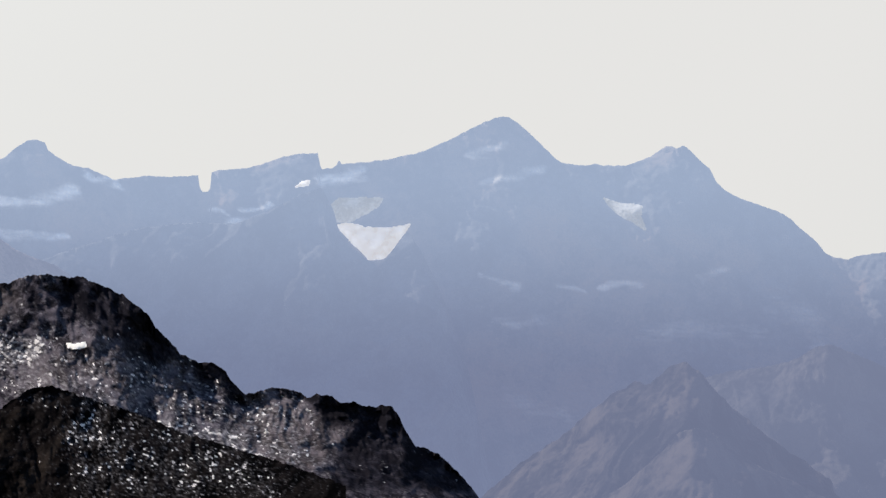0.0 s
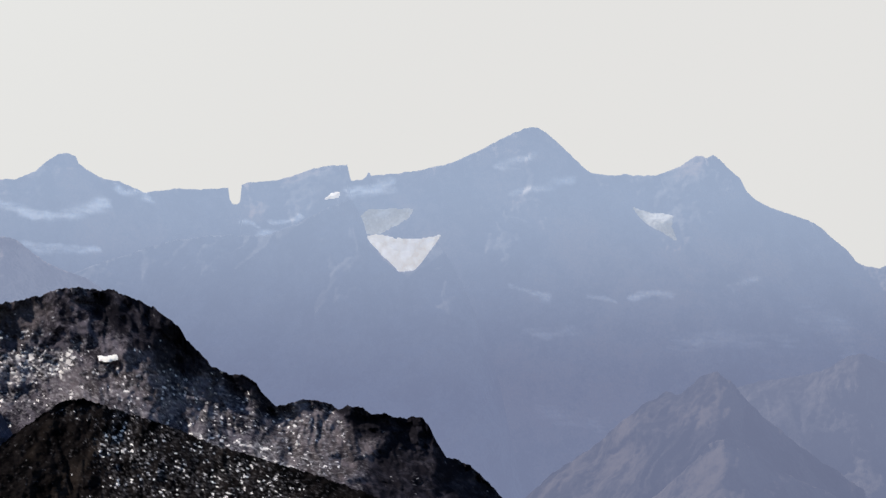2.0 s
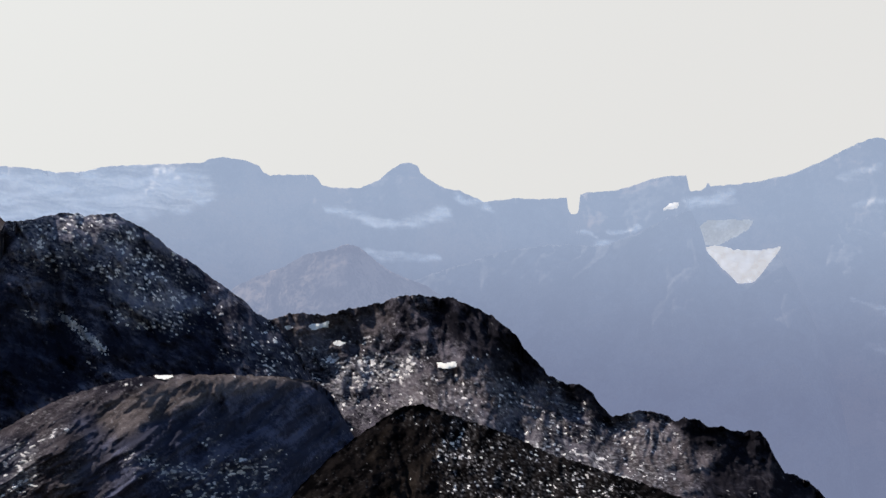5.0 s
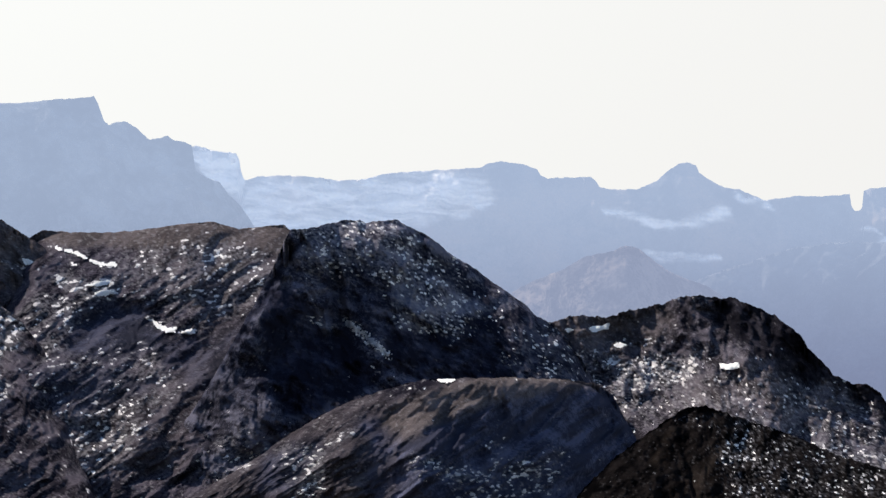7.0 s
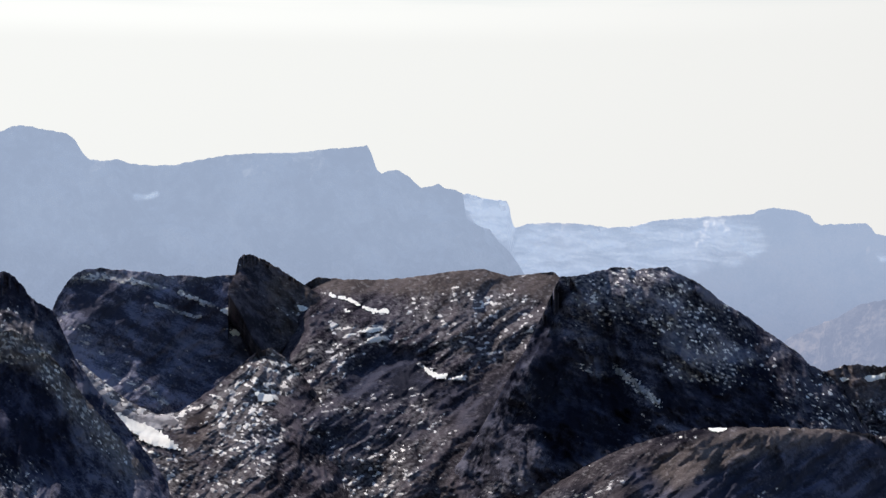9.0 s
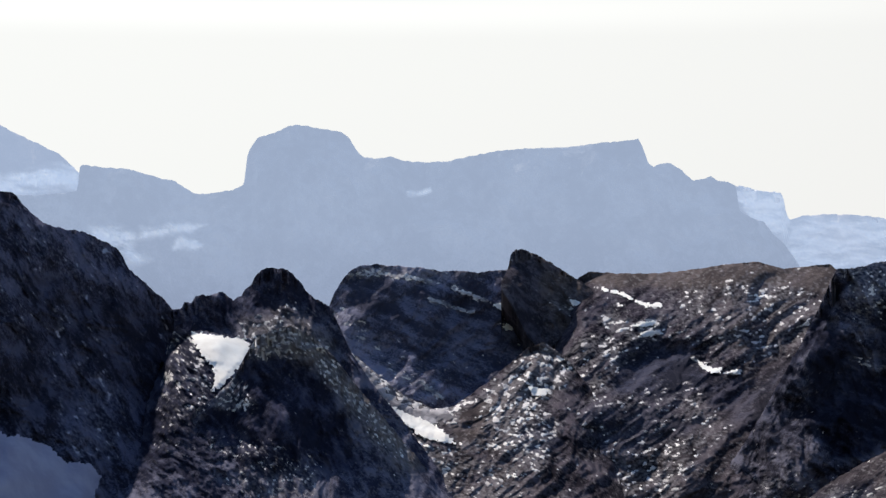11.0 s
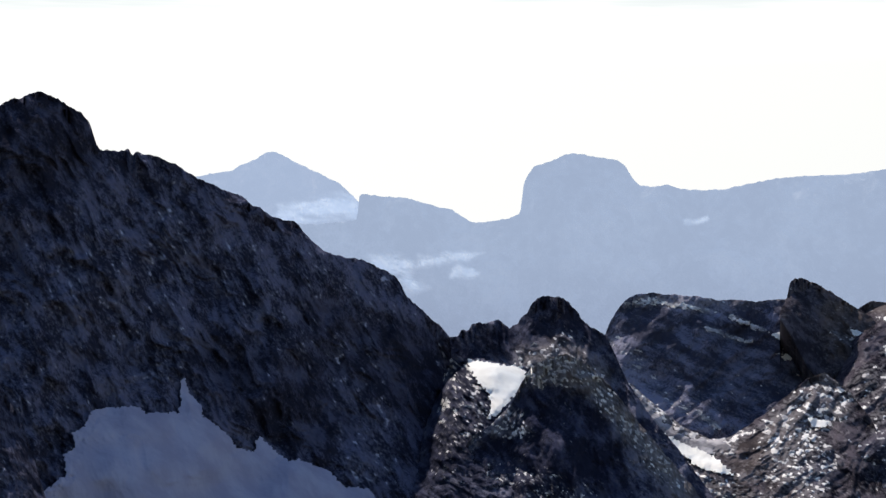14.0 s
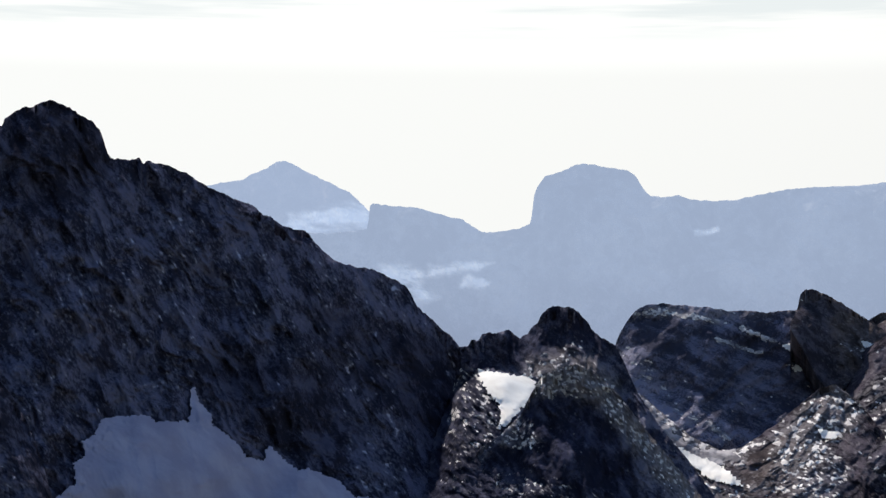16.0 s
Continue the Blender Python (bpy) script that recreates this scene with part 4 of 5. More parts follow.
# Shaded middle of the wall, toned darker.
slabs.lay("dark", 8, 0.6, [(-634.1, 18.9), (-595.0, 12.0), (-561.3, 6.4), (-555.6, -7.7), (-578.0, -27.4), (-594.9, -16.1), (-622.9, -4.9), (-636.8, 6.3)])
slabs.lay("stones", 2, 1.15, [(-641.1, 26.5), (-625.8, 26.5), (-614.7, 25.4), (-600.7, 23.2)])
slabs.lay("stones", 1.6, 1.15, [(-589.5, 19.0), (-582.4, 16.2), (-572.6, 12.9)])
slabs.lay("stones", 1.6, 1.15, [(-602.0, 14.8), (-590.8, 10.6), (-581.0, 7.5)])
slabs.lay("stones", 2, 1.11, [(-606.0, -27.9), (-600.4, -31.6), (-596.2, -35.2)])
slabs.lay("stones", 2.5, 0.7, [(-625.6, -17.5), (-614.4, -24.5), (-604.6, -30.1)])
slabs.lay("stones", 4, 0.7, [(-650.6, 6.3), (-640.9, 3.5), (-635.4, -4.9), (-646.4, -6.3)])
slabs.lay("stones", 3, 0.82, [(-566.9, 0.8), (-559.9, 2.2), (-550.0, 3.6)])
slabs.lay("stones", 7, 0.35, [(-647.7, -13.3), (-620.1, -4.9), (-578.1, -16.1), (-561.2, -21.8), (-589.2, -38.6), (-619.9, -32.9)])
slabs.lay("turf", 3, 0.5, [(-628.6, 28.8), (-595.1, 27.2), (-564.2, 27.9)])
slabs_ob = raise_massif("rock_wall", slabs, M_SLAB, "dark slabby rock wall in shade with thin snow ledges", "rock wall", group="near mountains", floor=380.0, smooth=True, step=0.6)

VALLEY = [(-678.1, 6.2), (-667.2, 6.3), (-652.0, -4.9), (-645.0, -9.1), (-628.3, -23.1), (-614.4, -34.3), (-600.4, -40.8), (-589.2, -39.2), (-572.4, -27.4), (-561.2, -17.6), (-552.8, -10.5), (-544.3, -7.7), (-533.0, -16.2), (-521.7, -30.3), (-516.0, -44.4), (-510.3, -61.3), (-503.0, -89.4), (-490.0, -114.0)]
valley = Massif(VALLEY, [(-750, 1180), (-640, 1165), (-600, 1175), (-540, 1185), (-520, 1130), (-500, 1040)], -115, [(-750, 230), (-540, 230), (-500, 120)], 0.85, (10, 40), (10, 22, -0.9), (2.6, 9, -0.9, 0.8), (0.5, 4.0), 22, streaks=(10.0, 3.0, -30.0), specks=(3.8, 1.8, -20.0), bare=(0.22, 0.1, 0.0))
valley.lay("stones", 3, 0.96, [(-649.2, -9.1), (-643.6, -9.1), (-628.3, -20.3), (-614.3, -32.9), (-600.4, -40.8), (-586.4, -39.2), (-589.1, -47.0), (-608.7, -48.3), (-619.9, -41.3), (-636.6, -27.3), (-647.7, -18.8)])
valley.lay("stones", 3, 0.99, [(-592.0, -41.4), (-578.0, -36.4), (-564.0, -27.4)])
valley.lay("stones", 6, 0.84, [(-566.8, -30.2), (-549.9, -16.2), (-538.7, -7.7), (-533.0, -19.0), (-544.2, -33.1), (-561.1, -35.9)])
valley.lay("stones", 6, 0.84, [(-569.6, -38.7), (-552.7, -38.7), (-541.4, -50.0), (-547.0, -66.8), (-563.8, -64.0), (-572.3, -49.9)])
valley.lay("stones", 6, 0.87, [(-628.2, -45.4), (-611.4, -53.9), (-594.7, -63.8), (-591.8, -75.0), (-600.1, -83.3), (-619.7, -72.0), (-628.1, -58.0)])
valley.lay("stones", 4, 0.7, [(-591.9, -61.0), (-577.9, -58.3), (-566.7, -61.1)])
valley.lay("stones", 6, 0.64, [(-594.6, -69.4), (-555.4, -69.6), (-555.3, -86.4), (-594.6, -86.2), (-600.2, -77.7)])
valley.lay("turf", 6, 0.7, [(-589.1, -49.8), (-572.4, -38.7), (-549.9, -16.2), (-544.3, -4.9), (-552.7, -33.1), (-566.7, -55.5), (-583.5, -58.3)])
valley.lay("turf", 6, 0.3, [(-600.2, -66.6), (-555.4, -64.0), (-544.1, -80.9), (-600.1, -86.1), (-605.8, -74.9)])
valley.lay("dark", 4, 0.7, [(-552.6, -52.8), (-544.2, -50.0), (-538.5, -58.4), (-547.0, -61.2)])
valley_ob = raise_massif("scree_valley", valley, M_TURF, "sunlit stony valley between rock walls, with snow in its bottom", "valley", group="near mountains", floor=380.0, smooth=True, step=0.6)

FIN = [(-565.9, 21.9), (-564.2, 25.6), (-562.2, 29.6), (-561.1, 36.1), (-558.6, 38.6), (-555.8, 39.2), (-550.1, 37.0), (-544.4, 33.9), (-538.8, 30.5), (-533.1, 26.8), (-528.9, 24.3), (-521.8, 20.0), (-516.1, 12.1)]
fin = Massif(FIN, [(-600, 1262), (-535, 1300)], [(-565.8, 19.1), (-559.9, 9.2), (-552.8, -4.9), (-544.3, -14.8), (-535.9, -4.9), (-527.4, 3.6), (-516.1, 9.8)], [(-600, 80), (-560, 60), (-535, 30)], 0.9, (6, 30), (6, 16, 0.6), (1.8, 8, 0.6, 0.6), (0.5, 3.0), 17, streaks=(7.0, 2.4, -40.0), specks=(3.0, 1.5, -25.0), bare=(0.15, 0.4, 0.0))
fin.lay("dark", 3, 0.4, [(-560.0, 37.5), (-551.5, 36.1), (-547.2, 23.4), (-550.0, 6.4), (-544.3, -4.9), (-555.6, -4.9), (-559.9, 17.7)])
fin.lay("turf", 4, 0.9, [(-544.4, 23.4), (-533.1, 26.2), (-518.9, 14.9), (-518.9, 3.6), (-538.7, 0.8)])
fin.lay("stones", 2.5, 0.94, [(-533.1, 13.5), (-526.0, 9.8), (-518.9, 5.0)])
fin.lay("stones", 3, 0.58, [(-541.5, 12.1), (-533.1, 9.3)])
fin_ob = raise_massif("rock_fin", fin, M_TURF, "dark leaning rock tooth on a mountain rim", "rock", group="near mountains", floor=430.0, smooth=True, step=0.5, buried=True)

KNOLL = [(-745.5, -1.1), (-731.3, 9.1), (-725.4, 9.6), (-724.0, 12.8), (-720.0, 12.8), (-718.3, 15.9), (-714.4, 16.7), (-712.1, 15.9), (-709.8, 16.7), (-705.3, 18.2), (-702.8, 15.9), (-699.7, 13.9), (-696.0, 16.2), (-693.7, 19.0), (-690.9, 21.8), (-688.6, 26.1), (-686.1, 28.4), (-681.8, 30.1), (-677.6, 29.2), (-674.8, 29.8), (-670.5, 27.5), (-668.3, 24.4), (-666.0, 23.0), (-663.8, 18.5), (-659.3, 14.8), (-655.1, 12.5), (-651.7, 10.3), (-648.1, 3.3), (-641.1, -12.2), (-630.0, -29.0), (-616.1, -45.7), (-599.6, -67.8), (-577.8, -100.7)]
knoll = Massif(KNOLL, [(-770, 1210), (-700, 1150), (-620, 1060)], -95, [(-770, 120), (-700, 150), (-610, 120)], 1.1, (8, 40), (11, 20, 0.2), (3.6, 8, 0.2, 0.6), (0.5, 2.0), 18, streaks=(6.0, 2.6, -45.0), specks=(2.8, 1.7, -25.0), bare=(0.12, 0.0, 0.0))
# Shade on the knoll's front, as ground colour.
knoll.lay("dark", 5, 0.6, [(-699.6, 13.6), (-682.8, 27.8), (-668.6, 22.2), (-651.7, 8.3), (-665.8, 8.2), (-682.7, 10.9), (-705.2, 2.2), (-725.0, 2.1)])
knoll.lay("stones", 4, 0.53, [(-675.6, 12.3), (-665.8, 11.0), (-660.1, 2.6), (-671.4, 2.5), (-677.0, 6.7)])
knoll.lay("stones", 5, 0.7, [(-693.9, -0.5), (-677.0, 2.4), (-654.5, -8.6), (-665.7, -14.3), (-688.2, -11.7)])
knoll.lay("turf", 5, 0.6, [(-693.9, 2.3), (-677.0, 8.1), (-651.7, -8.6), (-660.0, -19.9), (-688.2, -11.7)])
knoll_ob = raise_massif("rock_knoll", knoll, M_BLUE, "jagged dark rock knoll beside a bright snow gully", "rock", group="near mountains", floor=400.0, smooth=True, step=0.6)

GULLY = [(-759.4, -65.8), (-748.2, -46.2), (-739.8, -27.9), (-734.1, -13.8), (-730.5, -3.9), (-727.7, 0.6), (-720.0, -1.1), (-708.7, -2.2), (-698.8, -3.9), (-691.8, -5.5), (-683.3, -9.5), (-672.1, -23.5)]
gully = Massif(GULLY, [(-790, 1040), (-680, 1085)], -95, 190, 0.7, (6, 40), (7, 18, 0.8), (5, 9, 0.8, 0.6), (0.9, 3.0), 23, streaks=(7.0, 2.6, -45.0), specks=(4.0, 1.6, -38.0), bare=(0.1, 0.0, 0.0))
# Gully side toned down as if shaded.
gully.lay("dark", 5, 0.75, [(-733.5, 2.0), (-722.2, 2.1), (-712.2, -14.7), (-709.2, -31.6), (-721.7, -68.2), (-744.2, -68.4), (-736.1, -31.8)])
gully.lay("stones", 4, 0.77, [(-729.2, 2.0), (-719.3, -3.5), (-713.6, -14.8), (-713.5, -34.5), (-724.7, -43.0), (-733.2, -31.8), (-730.5, -14.9)])
gully.lay("stones", 4, 0.58, [(-733.2, -40.2), (-721.9, -43.0), (-724.6, -59.8), (-730.2, -65.5), (-734.4, -57.1)])
gully.lay("turf", 4, 0.15, [(-719.3, -9.2), (-710.7, -26.0), (-719.1, -40.1), (-724.8, -26.1), (-722.1, -14.8)])
gully_ob = raise_massif("snow_gully", gully, M_BLUE, "stony gully between rock peaks, filled with snow", "gully", group="near mountains", floor=420.0, step=0.5, smooth=True)

BUTTRESS = [(-739.7, -74.2), (-731.2, -60.2), (-724.2, -49.0), (-718.6, -40.5), (-708.7, -34.0), (-698.8, -24.2), (-694.0, -13.7), (-688.9, -5.3), (-680.5, -1.0), (-672.0, 1.3), (-660.8, -3.8), (-649.5, -15.0), (-638.4, -29.0), (-624.5, -45.7), (-607.9, -65.1), (-586.0, -95.3)]
buttress = Massif(BUTTRESS, [(-755, 950), (-705, 960), (-630, 940)], -95, 70, 1.1, (8, 40), (9, 20, 0.2), (3, 8, 0.2, 0.45), (0.7, 3.0), 19, streaks=(7.0, 3.0, -55.0), specks=(2.4, 1.4, -50.0), bare=(0.12, 0.0, 0.0))
# Shaded front of the buttress, put into its colour.
buttress.lay("dark", 6, 0.85, [(-693.8, -20.2), (-676.9, -15.9), (-661.4, -24.1), (-651.6, -42.3), (-641.7, -67.3), (-721.7, -68.2), (-713.4, -48.5), (-696.5, -39.9)])
buttress.lay("turf", 5, 0.9, [(-696.7, -11.8), (-682.6, 1.0), (-668.6, 1.1), (-653.1, -11.4), (-657.2, -17.1), (-676.9, -11.6)])
# Sunlit right flank: its brightness is laid as grass, and as stones below.
buttress.lay("turf", 8, 1, [(-653.0, -17.0), (-646.0, -28.2), (-632.0, -43.4), (-612.5, -66.8)])
buttress.lay("stones", 5, 0.91, [(-691.0, -8.9), (-679.8, -0.4), (-665.7, -1.7), (-655.9, -11.5), (-674.1, -13.0)])
buttress.lay("stones", 4, 0.88, [(-707.8, -30.2), (-699.4, -24.5), (-690.9, -38.5), (-699.3, -39.9), (-707.8, -37.2)])
buttress.lay("stones", 8, 0.82, [(-653.0, -18.4), (-646.0, -29.6), (-632.0, -44.8), (-615.3, -64.1)])
buttress.lay("stones", 5, 0.7, [(-710.4, -54.7), (-699.2, -57.6), (-685.1, -57.7), (-671.0, -69.0), (-659.7, -66.2), (-659.8, -80.2), (-699.3, -82.9), (-710.5, -71.6)])
buttress.lay("stones", 4, 0.7, [(-724.7, -43.0), (-719.1, -40.1), (-719.0, -57.0), (-724.5, -65.4), (-727.4, -57.0)])
buttress_ob = raise_massif("rock_buttress", buttress, M_BLUE, "dark rounded rock buttress with faint frost streaks", "rock", group="near mountains", floor=420.0, smooth=True, step=0.6)

GREAT_PEAK = [(-996.6, 104.5), (-986.0, 114.5), (-975.3, 120.1), (-967.2, 120.6), (-961.8, 118.5), (-959.0, 116.0), (-957.4, 115.5), (-956.4, 119.5), (-951.0, 123.8), (-948.2, 125.0), (-942.8, 126.0), (-938.7, 128.6), (-936.0, 129.2), (-933.2, 129.3), (-929.1, 127.4), (-924.9, 126.1), (-920.8, 122.8), (-913.8, 119.6), (-910.2, 115.7), (-908.8, 112.1), (-907.4, 107.6), (-906.0, 103.7), (-904.0, 101.7), (-898.4, 100.7), (-892.9, 101.1), (-890.7, 102.2), (-888.4, 99.2), (-885.9, 100.3), (-881.7, 99.3)] + [(-875.5, 98.2), (-867.1, 94.6), (-861.5, 90.8), (-855.9, 88.0), (-848.9, 85.3), (-843.2, 81.9), (-834.8, 80.0), (-829.1, 75.0), (-824.9, 73.9), (-819.2, 69.4), (-813.6, 67.4), (-807.9, 67.2), (-802.3, 61.0), (-795.2, 53.9), (-790.9, 51.1), (-782.4, 49.2), (-773.9, 48.1), (-765.4, 44.1), (-756.9, 39.9), (-753.5, 34.2), (-751.2, 29.4), (-742.7, 22.1), (-734.2, 14.4), (-729.1, 8.5), (-727.7, -1.1), (-728.5, -18.0), (-727.0, -34.9), (-720.0, -54.6)]
great_peak = Massif(GREAT_PEAK, [(-1000, 860), (-910, 920), (-810, 1020), (-720, 1140)], -95, [(-1000, 150), (-810, 190), (-720, 190)], 1.0, (14, 60), (14, 24, 0.7), (3.8, 10, 0.55, 0.4), (0.6, 3.0), 20, streaks=(9.0, 3.2, -58.0), specks=(6.0, 2.6, -62.0), bare=(0.22, 0.0, 0.0))
great_peak.lay("stones", 10, 0.42, [(-916.6, 67.5), (-894.6, 70.7), (-885.8, 45.6), (-891.0, 20.3), (-913.1, 22.9)])
great_peak.lay("stones", 8, 0.46, [(-880.7, 73.8), (-864.0, 71.3), (-860.8, 46.0), (-868.8, 23.4), (-880.2, 40.1)])
great_peak.lay("stones", 8, 0.42, [(-847.0, 60.3), (-827.3, 57.7), (-818.6, 35.2), (-829.6, 18.1), (-843.8, 29.3)])
great_peak.lay("stones", 7, 0.46, [(-827.0, 32.3), (-807.2, 24.0), (-792.9, 7.2), (-801.2, -1.3), (-821.1, 15.4)])
great_peak.lay("stones", 9, 0.4, [(-801.8, 49.5), (-779.1, 44.1), (-756.4, 35.8), (-761.9, 18.7), (-790.3, 29.8)])
great_peak.lay("stones", 8, 0.45, [(-790.1, 10.0), (-773.2, 15.8), (-770.1, -15.2), (-781.2, -26.5), (-789.8, -12.5)])
great_peak.lay("stones", 10, 0.42, [(-940.8, 44.7), (-921.8, 50.6), (-918.3, 11.7), (-923.2, -21.7), (-942.3, -16.2)])
great_peak.lay("stones", 5, 0.5, [(-874.2, 12.1), (-863.1, 15.0), (-862.8, -4.6), (-873.8, -13.1), (-876.8, -1.9)])
great_peak.lay("stones", 6, 0.55, [(-783.9, -37.8), (-767.2, -23.6), (-755.7, -40.4), (-761.2, -62.9), (-778.1, -57.4)])
great_peak.lay("stones", 8, 0.4, [(-955.9, -13.5), (-939.7, -13.5), (-923.0, -32.7), (-914.6, -43.8), (-928.2, -43.8)])
great_peak.lay("stones", 8, 0.4, [(-893.5, 6.3), (-879.7, 6.4), (-879.3, -15.9), (-890.3, -21.5), (-901.4, -16.0)])
great_peak.lay("stones", 4, 0.7, [(-733.5, 2.0), (-727.7, -14.9), (-729.0, -34.6), (-735.9, -57.1)])
# Darker zones of the shaded face, toned in the ground.
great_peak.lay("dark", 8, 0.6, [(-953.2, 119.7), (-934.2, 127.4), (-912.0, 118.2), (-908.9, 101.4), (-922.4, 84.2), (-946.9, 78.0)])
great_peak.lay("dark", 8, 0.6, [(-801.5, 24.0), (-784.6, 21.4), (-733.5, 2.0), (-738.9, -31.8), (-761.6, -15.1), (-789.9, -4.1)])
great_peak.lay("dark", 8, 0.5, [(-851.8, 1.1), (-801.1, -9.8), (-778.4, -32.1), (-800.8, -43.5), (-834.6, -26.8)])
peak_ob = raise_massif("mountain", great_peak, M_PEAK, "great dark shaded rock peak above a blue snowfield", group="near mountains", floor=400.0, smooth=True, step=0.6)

CORNER = [(-994.3, 20.4), (-967.4, 4.1), (-951.0, -15.2), (-942.8, -29.0), (-935.8, -45.5), (-930.1, -64.8), (-924.5, -81.4)]
corner = Massif(CORNER, 700, -95, 60, 1.0, (6, 30), (4, 15, 0.3), (3, 6, 0.5, 0.5), (0.5, 3.0), 21, streaks=(7.0, 3.0, -45.0), specks=(3.0, 1.7, -30.0), bare=(0.1, 0.0, 0.3))
corner.lay("stones", 5, 0.5, [(-953.9, -43.8), (-944.3, -54.8), (-938.6, -68.5), (-954.8, -68.4), (-955.1, -54.7)])
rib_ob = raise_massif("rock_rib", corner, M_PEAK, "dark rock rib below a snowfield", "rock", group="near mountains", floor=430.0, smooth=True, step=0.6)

# ---- ground: one sheet from the summit under the camera out to the horizon ----
bearings = np.radians(np.linspace(0, 360, 181))
reach = np.array([0.0, 3, 8, 20, 50, 100, 170, 250, 400, 600, 800, 1000, 1200, 1500, 1900, 2400, 3000, 3800, 4900])
height = np.interp(reach, [0, 3, 250, 600, 1000, 1500, 2500, 4900], [598.3, 597.6, 488, 475, 462, 400, 110, 70])
b, r = np.meshgrid(bearings, reach)
bumps = fbm(r * np.sin(b) / 120, r * np.cos(b) / 120, 60, 4) * np.interp(r, [0, 20, 300, 2000], [0, 2, 10, 25])
bumps[:, -1] = bumps[:, 0]
tagged(sheet("ground", np.stack([r * np.sin(b), r * np.cos(b), height[:, None] + bumps], -1), M_GROUND, smooth=True), "brown valley ground between the mountains", "ground", kind="structure")

# ---- snow, crags and scree that lie on the mountains ----


def band(points, width):
    """The outline of a strip of that half width along a line."""
    upper = [(x, y + width) for x, y in points]
    return upper + [(x, y - width) for x, y in points[::-1]]


def far_snow(parent, m, outline, material=M_FARSNOW, label="", rough=0.4, thick=2.0, seed=0):
    patch(parent, m, outline, material, "snow_patch", label, rough, 7.0, 0.5, thick, seed, 0.08)


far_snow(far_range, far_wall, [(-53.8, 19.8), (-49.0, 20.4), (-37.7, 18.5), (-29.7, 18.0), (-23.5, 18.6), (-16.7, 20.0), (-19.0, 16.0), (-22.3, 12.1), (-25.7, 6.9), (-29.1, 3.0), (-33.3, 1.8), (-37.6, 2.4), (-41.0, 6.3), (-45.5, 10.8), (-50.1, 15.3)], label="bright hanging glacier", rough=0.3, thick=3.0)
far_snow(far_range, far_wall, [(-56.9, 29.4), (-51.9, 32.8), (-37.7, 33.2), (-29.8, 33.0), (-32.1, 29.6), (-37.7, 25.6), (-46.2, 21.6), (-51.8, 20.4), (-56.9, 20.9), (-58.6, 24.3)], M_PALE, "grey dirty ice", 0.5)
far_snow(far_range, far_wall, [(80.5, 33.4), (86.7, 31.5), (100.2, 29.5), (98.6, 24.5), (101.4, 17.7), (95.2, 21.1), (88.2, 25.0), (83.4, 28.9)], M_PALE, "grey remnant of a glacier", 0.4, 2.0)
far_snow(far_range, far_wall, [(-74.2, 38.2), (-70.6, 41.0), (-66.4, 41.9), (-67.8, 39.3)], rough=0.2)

patch(valley_ob, valley, [(-623.7, -38.0), (-613.1, -43.4), (-603.7, -46.7), (-595.9, -51.5), (-589.3, -58.1), (-598.7, -56.3), (-607.0, -53.7), (-615.3, -46.3)], M_SNOW, label="bright snow in the valley bottom", rough=0.9, wave=2.0, calm=0.4, rise=1.0)
patch(valley_ob, valley, [(-649.4, -8.6), (-642.7, -12.7), (-632.0, -22.4), (-620.9, -34.9), (-609.8, -41.2), (-593.1, -41.0), (-589.8, -45.6), (-603.7, -47.8), (-618.1, -41.8), (-632.0, -32.2), (-646.6, -18.4)], M_DIRTY, label="dirty snow along the foot of a wall", rough=2.0, wave=2.4, calm=0.7)
patch(gully_ob, gully, [(-720.4, -2.1), (-710.8, -3.5), (-705.2, -4.0), (-700.9, -5.6), (-695.0, -4.5), (-691.9, -8.9), (-693.8, -16.0), (-700.8, -23.1), (-706.4, -29.3), (-709.5, -30.8), (-708.4, -24.6), (-709.6, -18.9), (-714.2, -13.4), (-719.3, -6.9)], M_SNOW, label="bright sunlit snow tongue", rough=1.0, wave=1.8, calm=0.15)
# This snowfield's shade is partly in its material's colour.
patch(peak_ob, great_peak, [(-934.1, -73.0), (-923.4, -62.2), (-918.0, -59.5), (-919.5, -49.8), (-914.0, -45.7), (-915.5, -38.8), (-910.1, -36.0), (-906.0, -27.7), (-896.5, -26.4), (-885.4, -25.8), (-879.9, -29.2), (-863.8, -28.7), (-862.8, -22.3), (-863.4, -12.5), (-862.0, -11.9), (-859.2, -19.5), (-853.6, -25.1), (-852.1, -30.7), (-842.3, -37.7), (-835.3, -46.1), (-828.3, -48.3), (-826.1, -47.2), (-825.5, -43.3), (-824.1, -40.5), (-818.5, -46.1), (-810.1, -53.1), (-804.5, -52.3), (-790.4, -57.4), (-784.7, -63.0), (-781.9, -65.8), (-770.7, -66.4), (-765.0, -72.8), (-770.6, -91.0), (-933.9, -89.5)], M_SHADED_SNOW, label="shaded blue-grey snowfield", rough=0.8, wave=2.0, thick=2.5, calm=0.15)
patch(ridge_ob, right_ridge, [(-186.2, -39.5), (-182.9, -40.0), (-177.4, -39.2), (-176.9, -41.4), (-180.2, -42.5), (-185.6, -42.0)], M_SNOW, label="bright patch of snow", rough=0.3)
patch(ridge_ob, right_ridge, [(-251.5, -21.7), (-245.8, -21.1), (-240.8, -19.7), (-241.6, -22.3), (-248.7, -23.7)], M_SNOW, rough=0.3)
patch(plateau_ob, plateau, band([(-516.5, 19.4), (-506.9, 16.6), (-498.7, 12.9), (-493.2, 10.7), (-486.5, 10.1)], 0.45), M_SNOW, rough=0.9, wave=2.5)
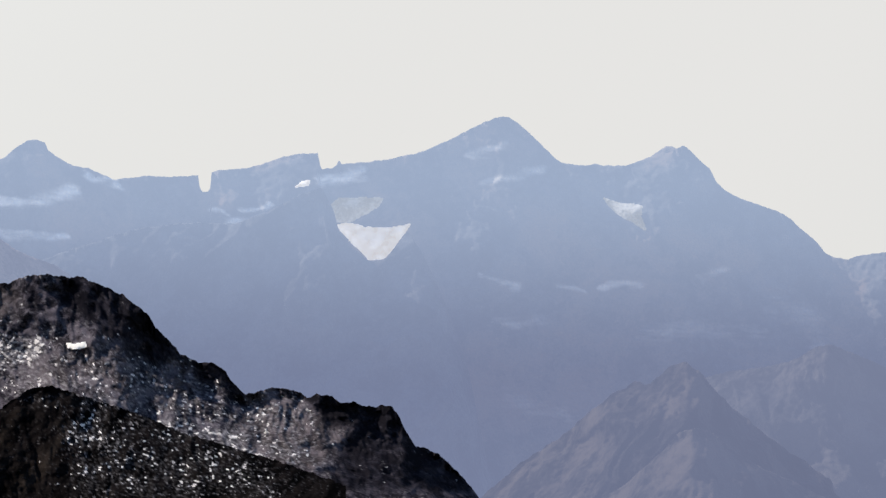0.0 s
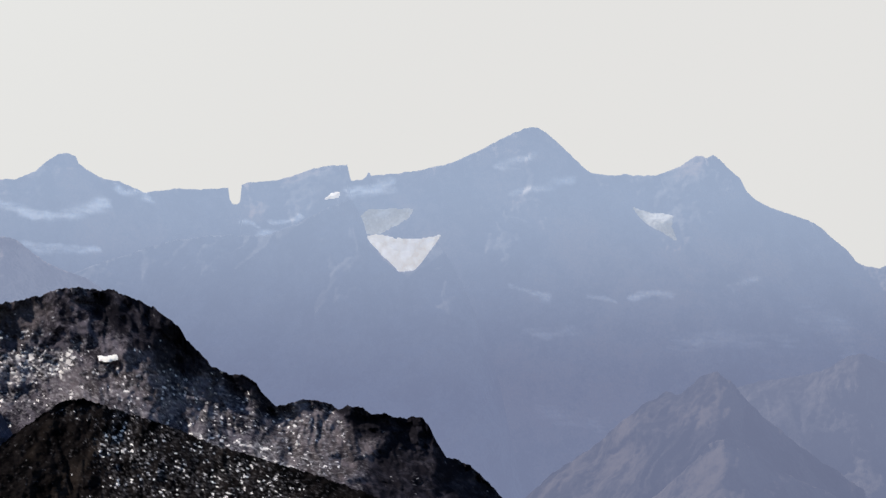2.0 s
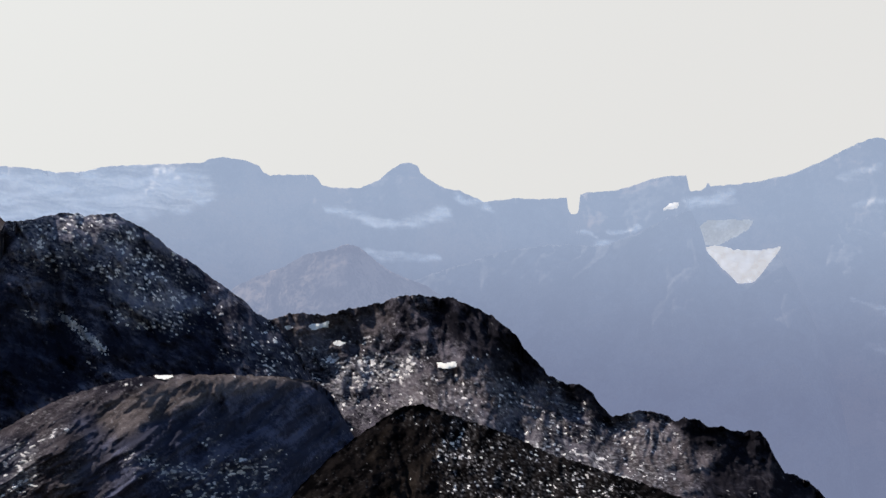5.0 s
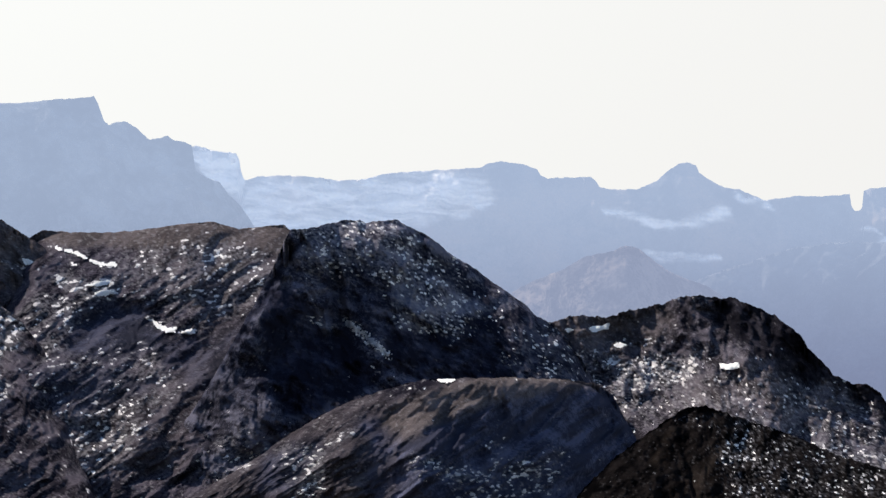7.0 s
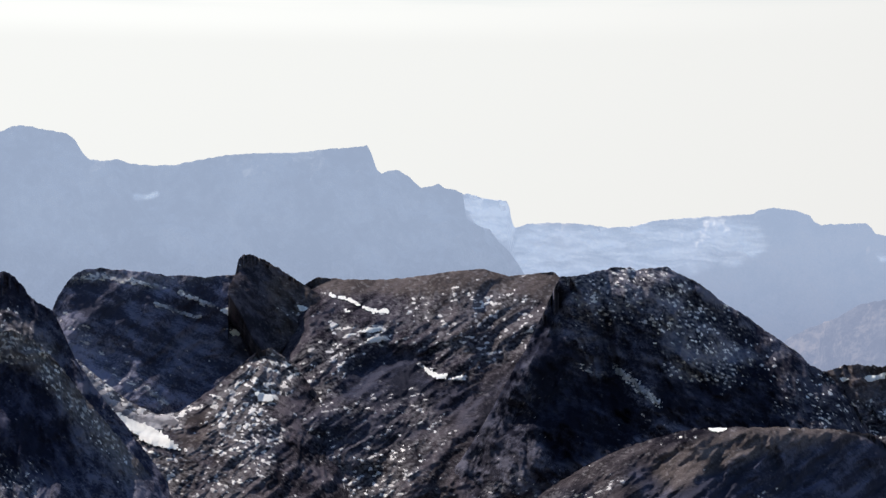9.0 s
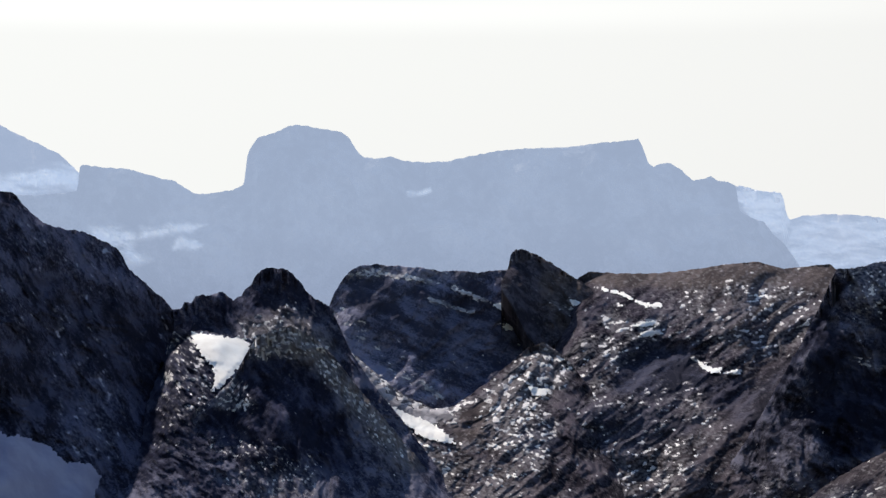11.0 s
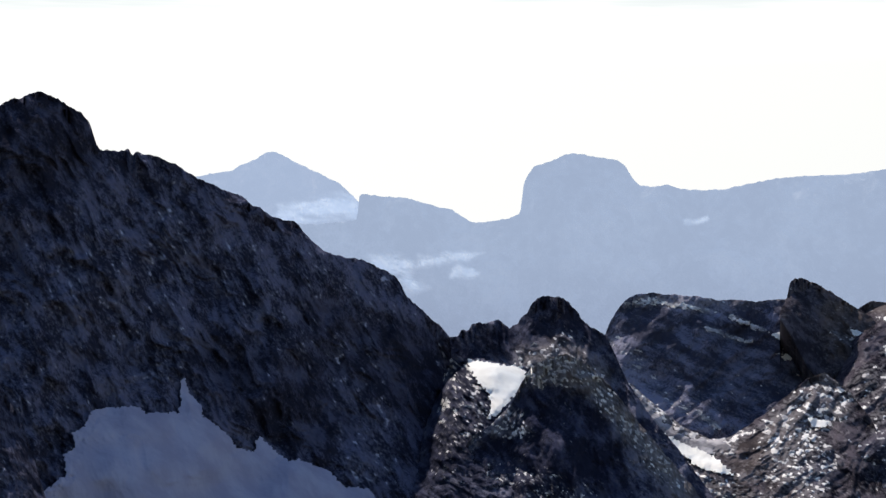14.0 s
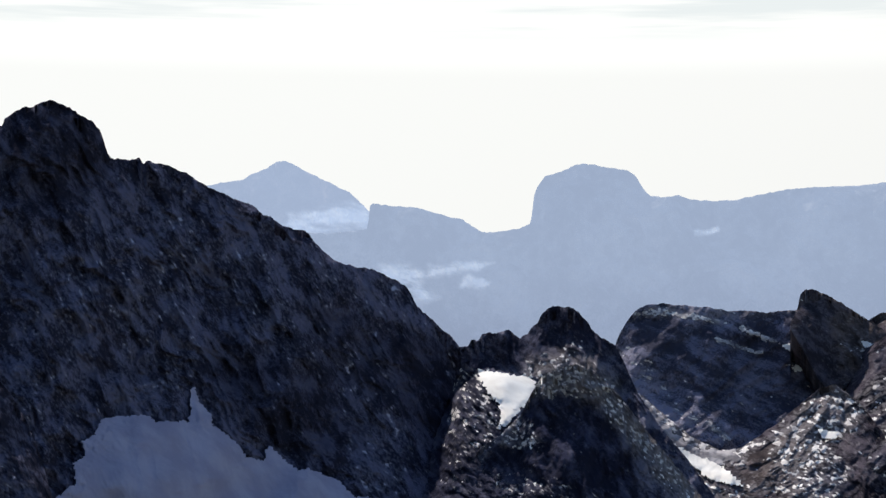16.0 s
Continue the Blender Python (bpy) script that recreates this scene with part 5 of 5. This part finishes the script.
patch(shelf_ob, shelf, [(-326.5, -47.5), (-322.2, -46.4), (-317.7, -47.5), (-320.8, -48.9), (-325.0, -48.6)], M_SNOW, rough=0.3)
patch(ridge_ob, right_ridge, [(-238.6, -30.0), (-235.3, -29.5), (-232.6, -30.4), (-234.8, -31.5), (-237.5, -31.4)], M_SNOW, label="bright remnant of old snow", rough=0.45, wave=1.2, step=0.3, thick=0.2, seed=70)
patch(ridge_ob, right_ridge, [(-262.8, -22.7), (-260.6, -21.8), (-259.0, -23.0), (-261.2, -24.1)], M_SNOW, label="bright remnant of old snow", rough=0.45, wave=1.2, step=0.3, thick=0.2, seed=71)
patch(shelf_ob, shelf, [(-339.6, -46.4), (-338.2, -43.6), (-334.2, -43.1), (-330.9, -44.8), (-334.3, -46.2), (-337.7, -48.1)], M_SNOW, label="bright remnant of old snow", rough=0.45, wave=1.2, step=0.3, thick=0.2, seed=72)
patch(plateau_ob, plateau, [(-468.5, -16.7), (-465.2, -18.9), (-460.9, -20.9), (-456.7, -20.9), (-457.3, -22.9), (-461.8, -22.9), (-466.3, -20.6)], M_SNOW, label="bright remnant of old snow", rough=0.45, wave=1.2, step=0.3, thick=0.2, seed=73)
patch(plateau_ob, plateau, [(-452.4, -22.3), (-448.8, -21.7), (-447.1, -23.4), (-450.5, -24.0)], M_SNOW, label="bright remnant of old snow", rough=0.45, wave=1.2, step=0.3, thick=0.2, seed=74)
patch(plateau_ob, plateau, [(-501.4, 0.2), (-496.3, 1.7), (-490.1, 2.8), (-488.4, 1.7), (-494.9, -0.0)], M_SNOW, label="bright remnant of old snow", rough=0.45, wave=1.2, step=0.3, thick=0.2, seed=75)
patch(plateau_ob, plateau, [(-496.8, -3.7), (-492.0, -2.0), (-487.8, -2.6), (-490.6, -4.6), (-494.9, -5.1)], M_SNOW, label="bright remnant of old snow", rough=0.45, wave=1.2, step=0.3, thick=0.2, seed=76)
patch(fin_ob, fin, [(-531.7, 13.8), (-527.4, 12.7), (-520.3, 8.7), (-521.2, 7.0), (-526.3, 9.3), (-530.8, 11.5)], M_SNOW, label="bright remnant of old snow", rough=0.45, wave=1.2, step=0.3, thick=0.2, seed=77)
patch(slabs_ob, slabs, [(-570.3, 11.2), (-565.8, 12.0), (-559.9, 10.4), (-561.3, 8.7), (-566.9, 8.9)], M_SNOW, label="bright remnant of old snow", rough=0.45, wave=1.2, step=0.3, thick=0.2, seed=78)
patch(slabs_ob, slabs, [(-565.2, 0.2), (-561.3, 1.9), (-556.8, 0.8), (-559.0, -1.2), (-563.5, -1.5)], M_SNOW, label="bright remnant of old snow", rough=0.45, wave=1.2, step=0.3, thick=0.2, seed=79)
patch(valley_ob, valley, [(-552.7, -29.7), (-547.1, -30.8), (-542.6, -31.9), (-544.2, -34.2), (-549.9, -34.2)], M_SNOW, label="bright remnant of old snow", rough=0.45, wave=1.2, step=0.3, thick=0.2, seed=80)
patch(valley_ob, valley, [(-540.9, -8.3), (-535.3, -6.6), (-530.8, -6.0), (-531.9, -8.8), (-538.1, -10.5)], M_SNOW, label="bright remnant of old snow", rough=0.45, wave=1.2, step=0.3, thick=0.2, seed=81)
for k, line in enumerate([[(-641.1, 26.2), (-625.8, 26.8), (-614.7, 25.4), (-601.2, 23.0)], [(-589.5, 19.0), (-582.4, 16.5), (-572.0, 12.9)], [(-601.2, 13.7), (-590.8, 10.6), (-580.1, 7.2)], [(-606.6, -27.6), (-600.4, -31.3), (-595.6, -35.5)]]):
    patch(slabs_ob, slabs, band(line, 0.25), M_DUSTED, "snow_ledge", "", 0.9, 2.0, 0.35, 0.5, 90 + k)
patch(trapeze_ob, trapeze, band([(-372.5, -18.0), (-362.4, -25.4), (-351.2, -35.0)], 0.7), M_DUSTED, "scree_slope", "pale stony runnel", 2.4, 1.4, 0.36, 0.4, 95, 0.9, 1.0)
for massif_ob, massif in [(ridge_ob, right_ridge), (spur_ob, spur), (trapeze_ob, trapeze), (plateau_ob, plateau), (shelf_ob, shelf), (slabs_ob, slabs), (fin_ob, fin), (valley_ob, valley), (knoll_ob, knoll), (gully_ob, gully)]:
    dusting(massif_ob, massif, "remains of old snow and pale stones")
dusting(buttress_ob, buttress, "pale stones on dark rock", 0.8, 0.42, "stone_litter")
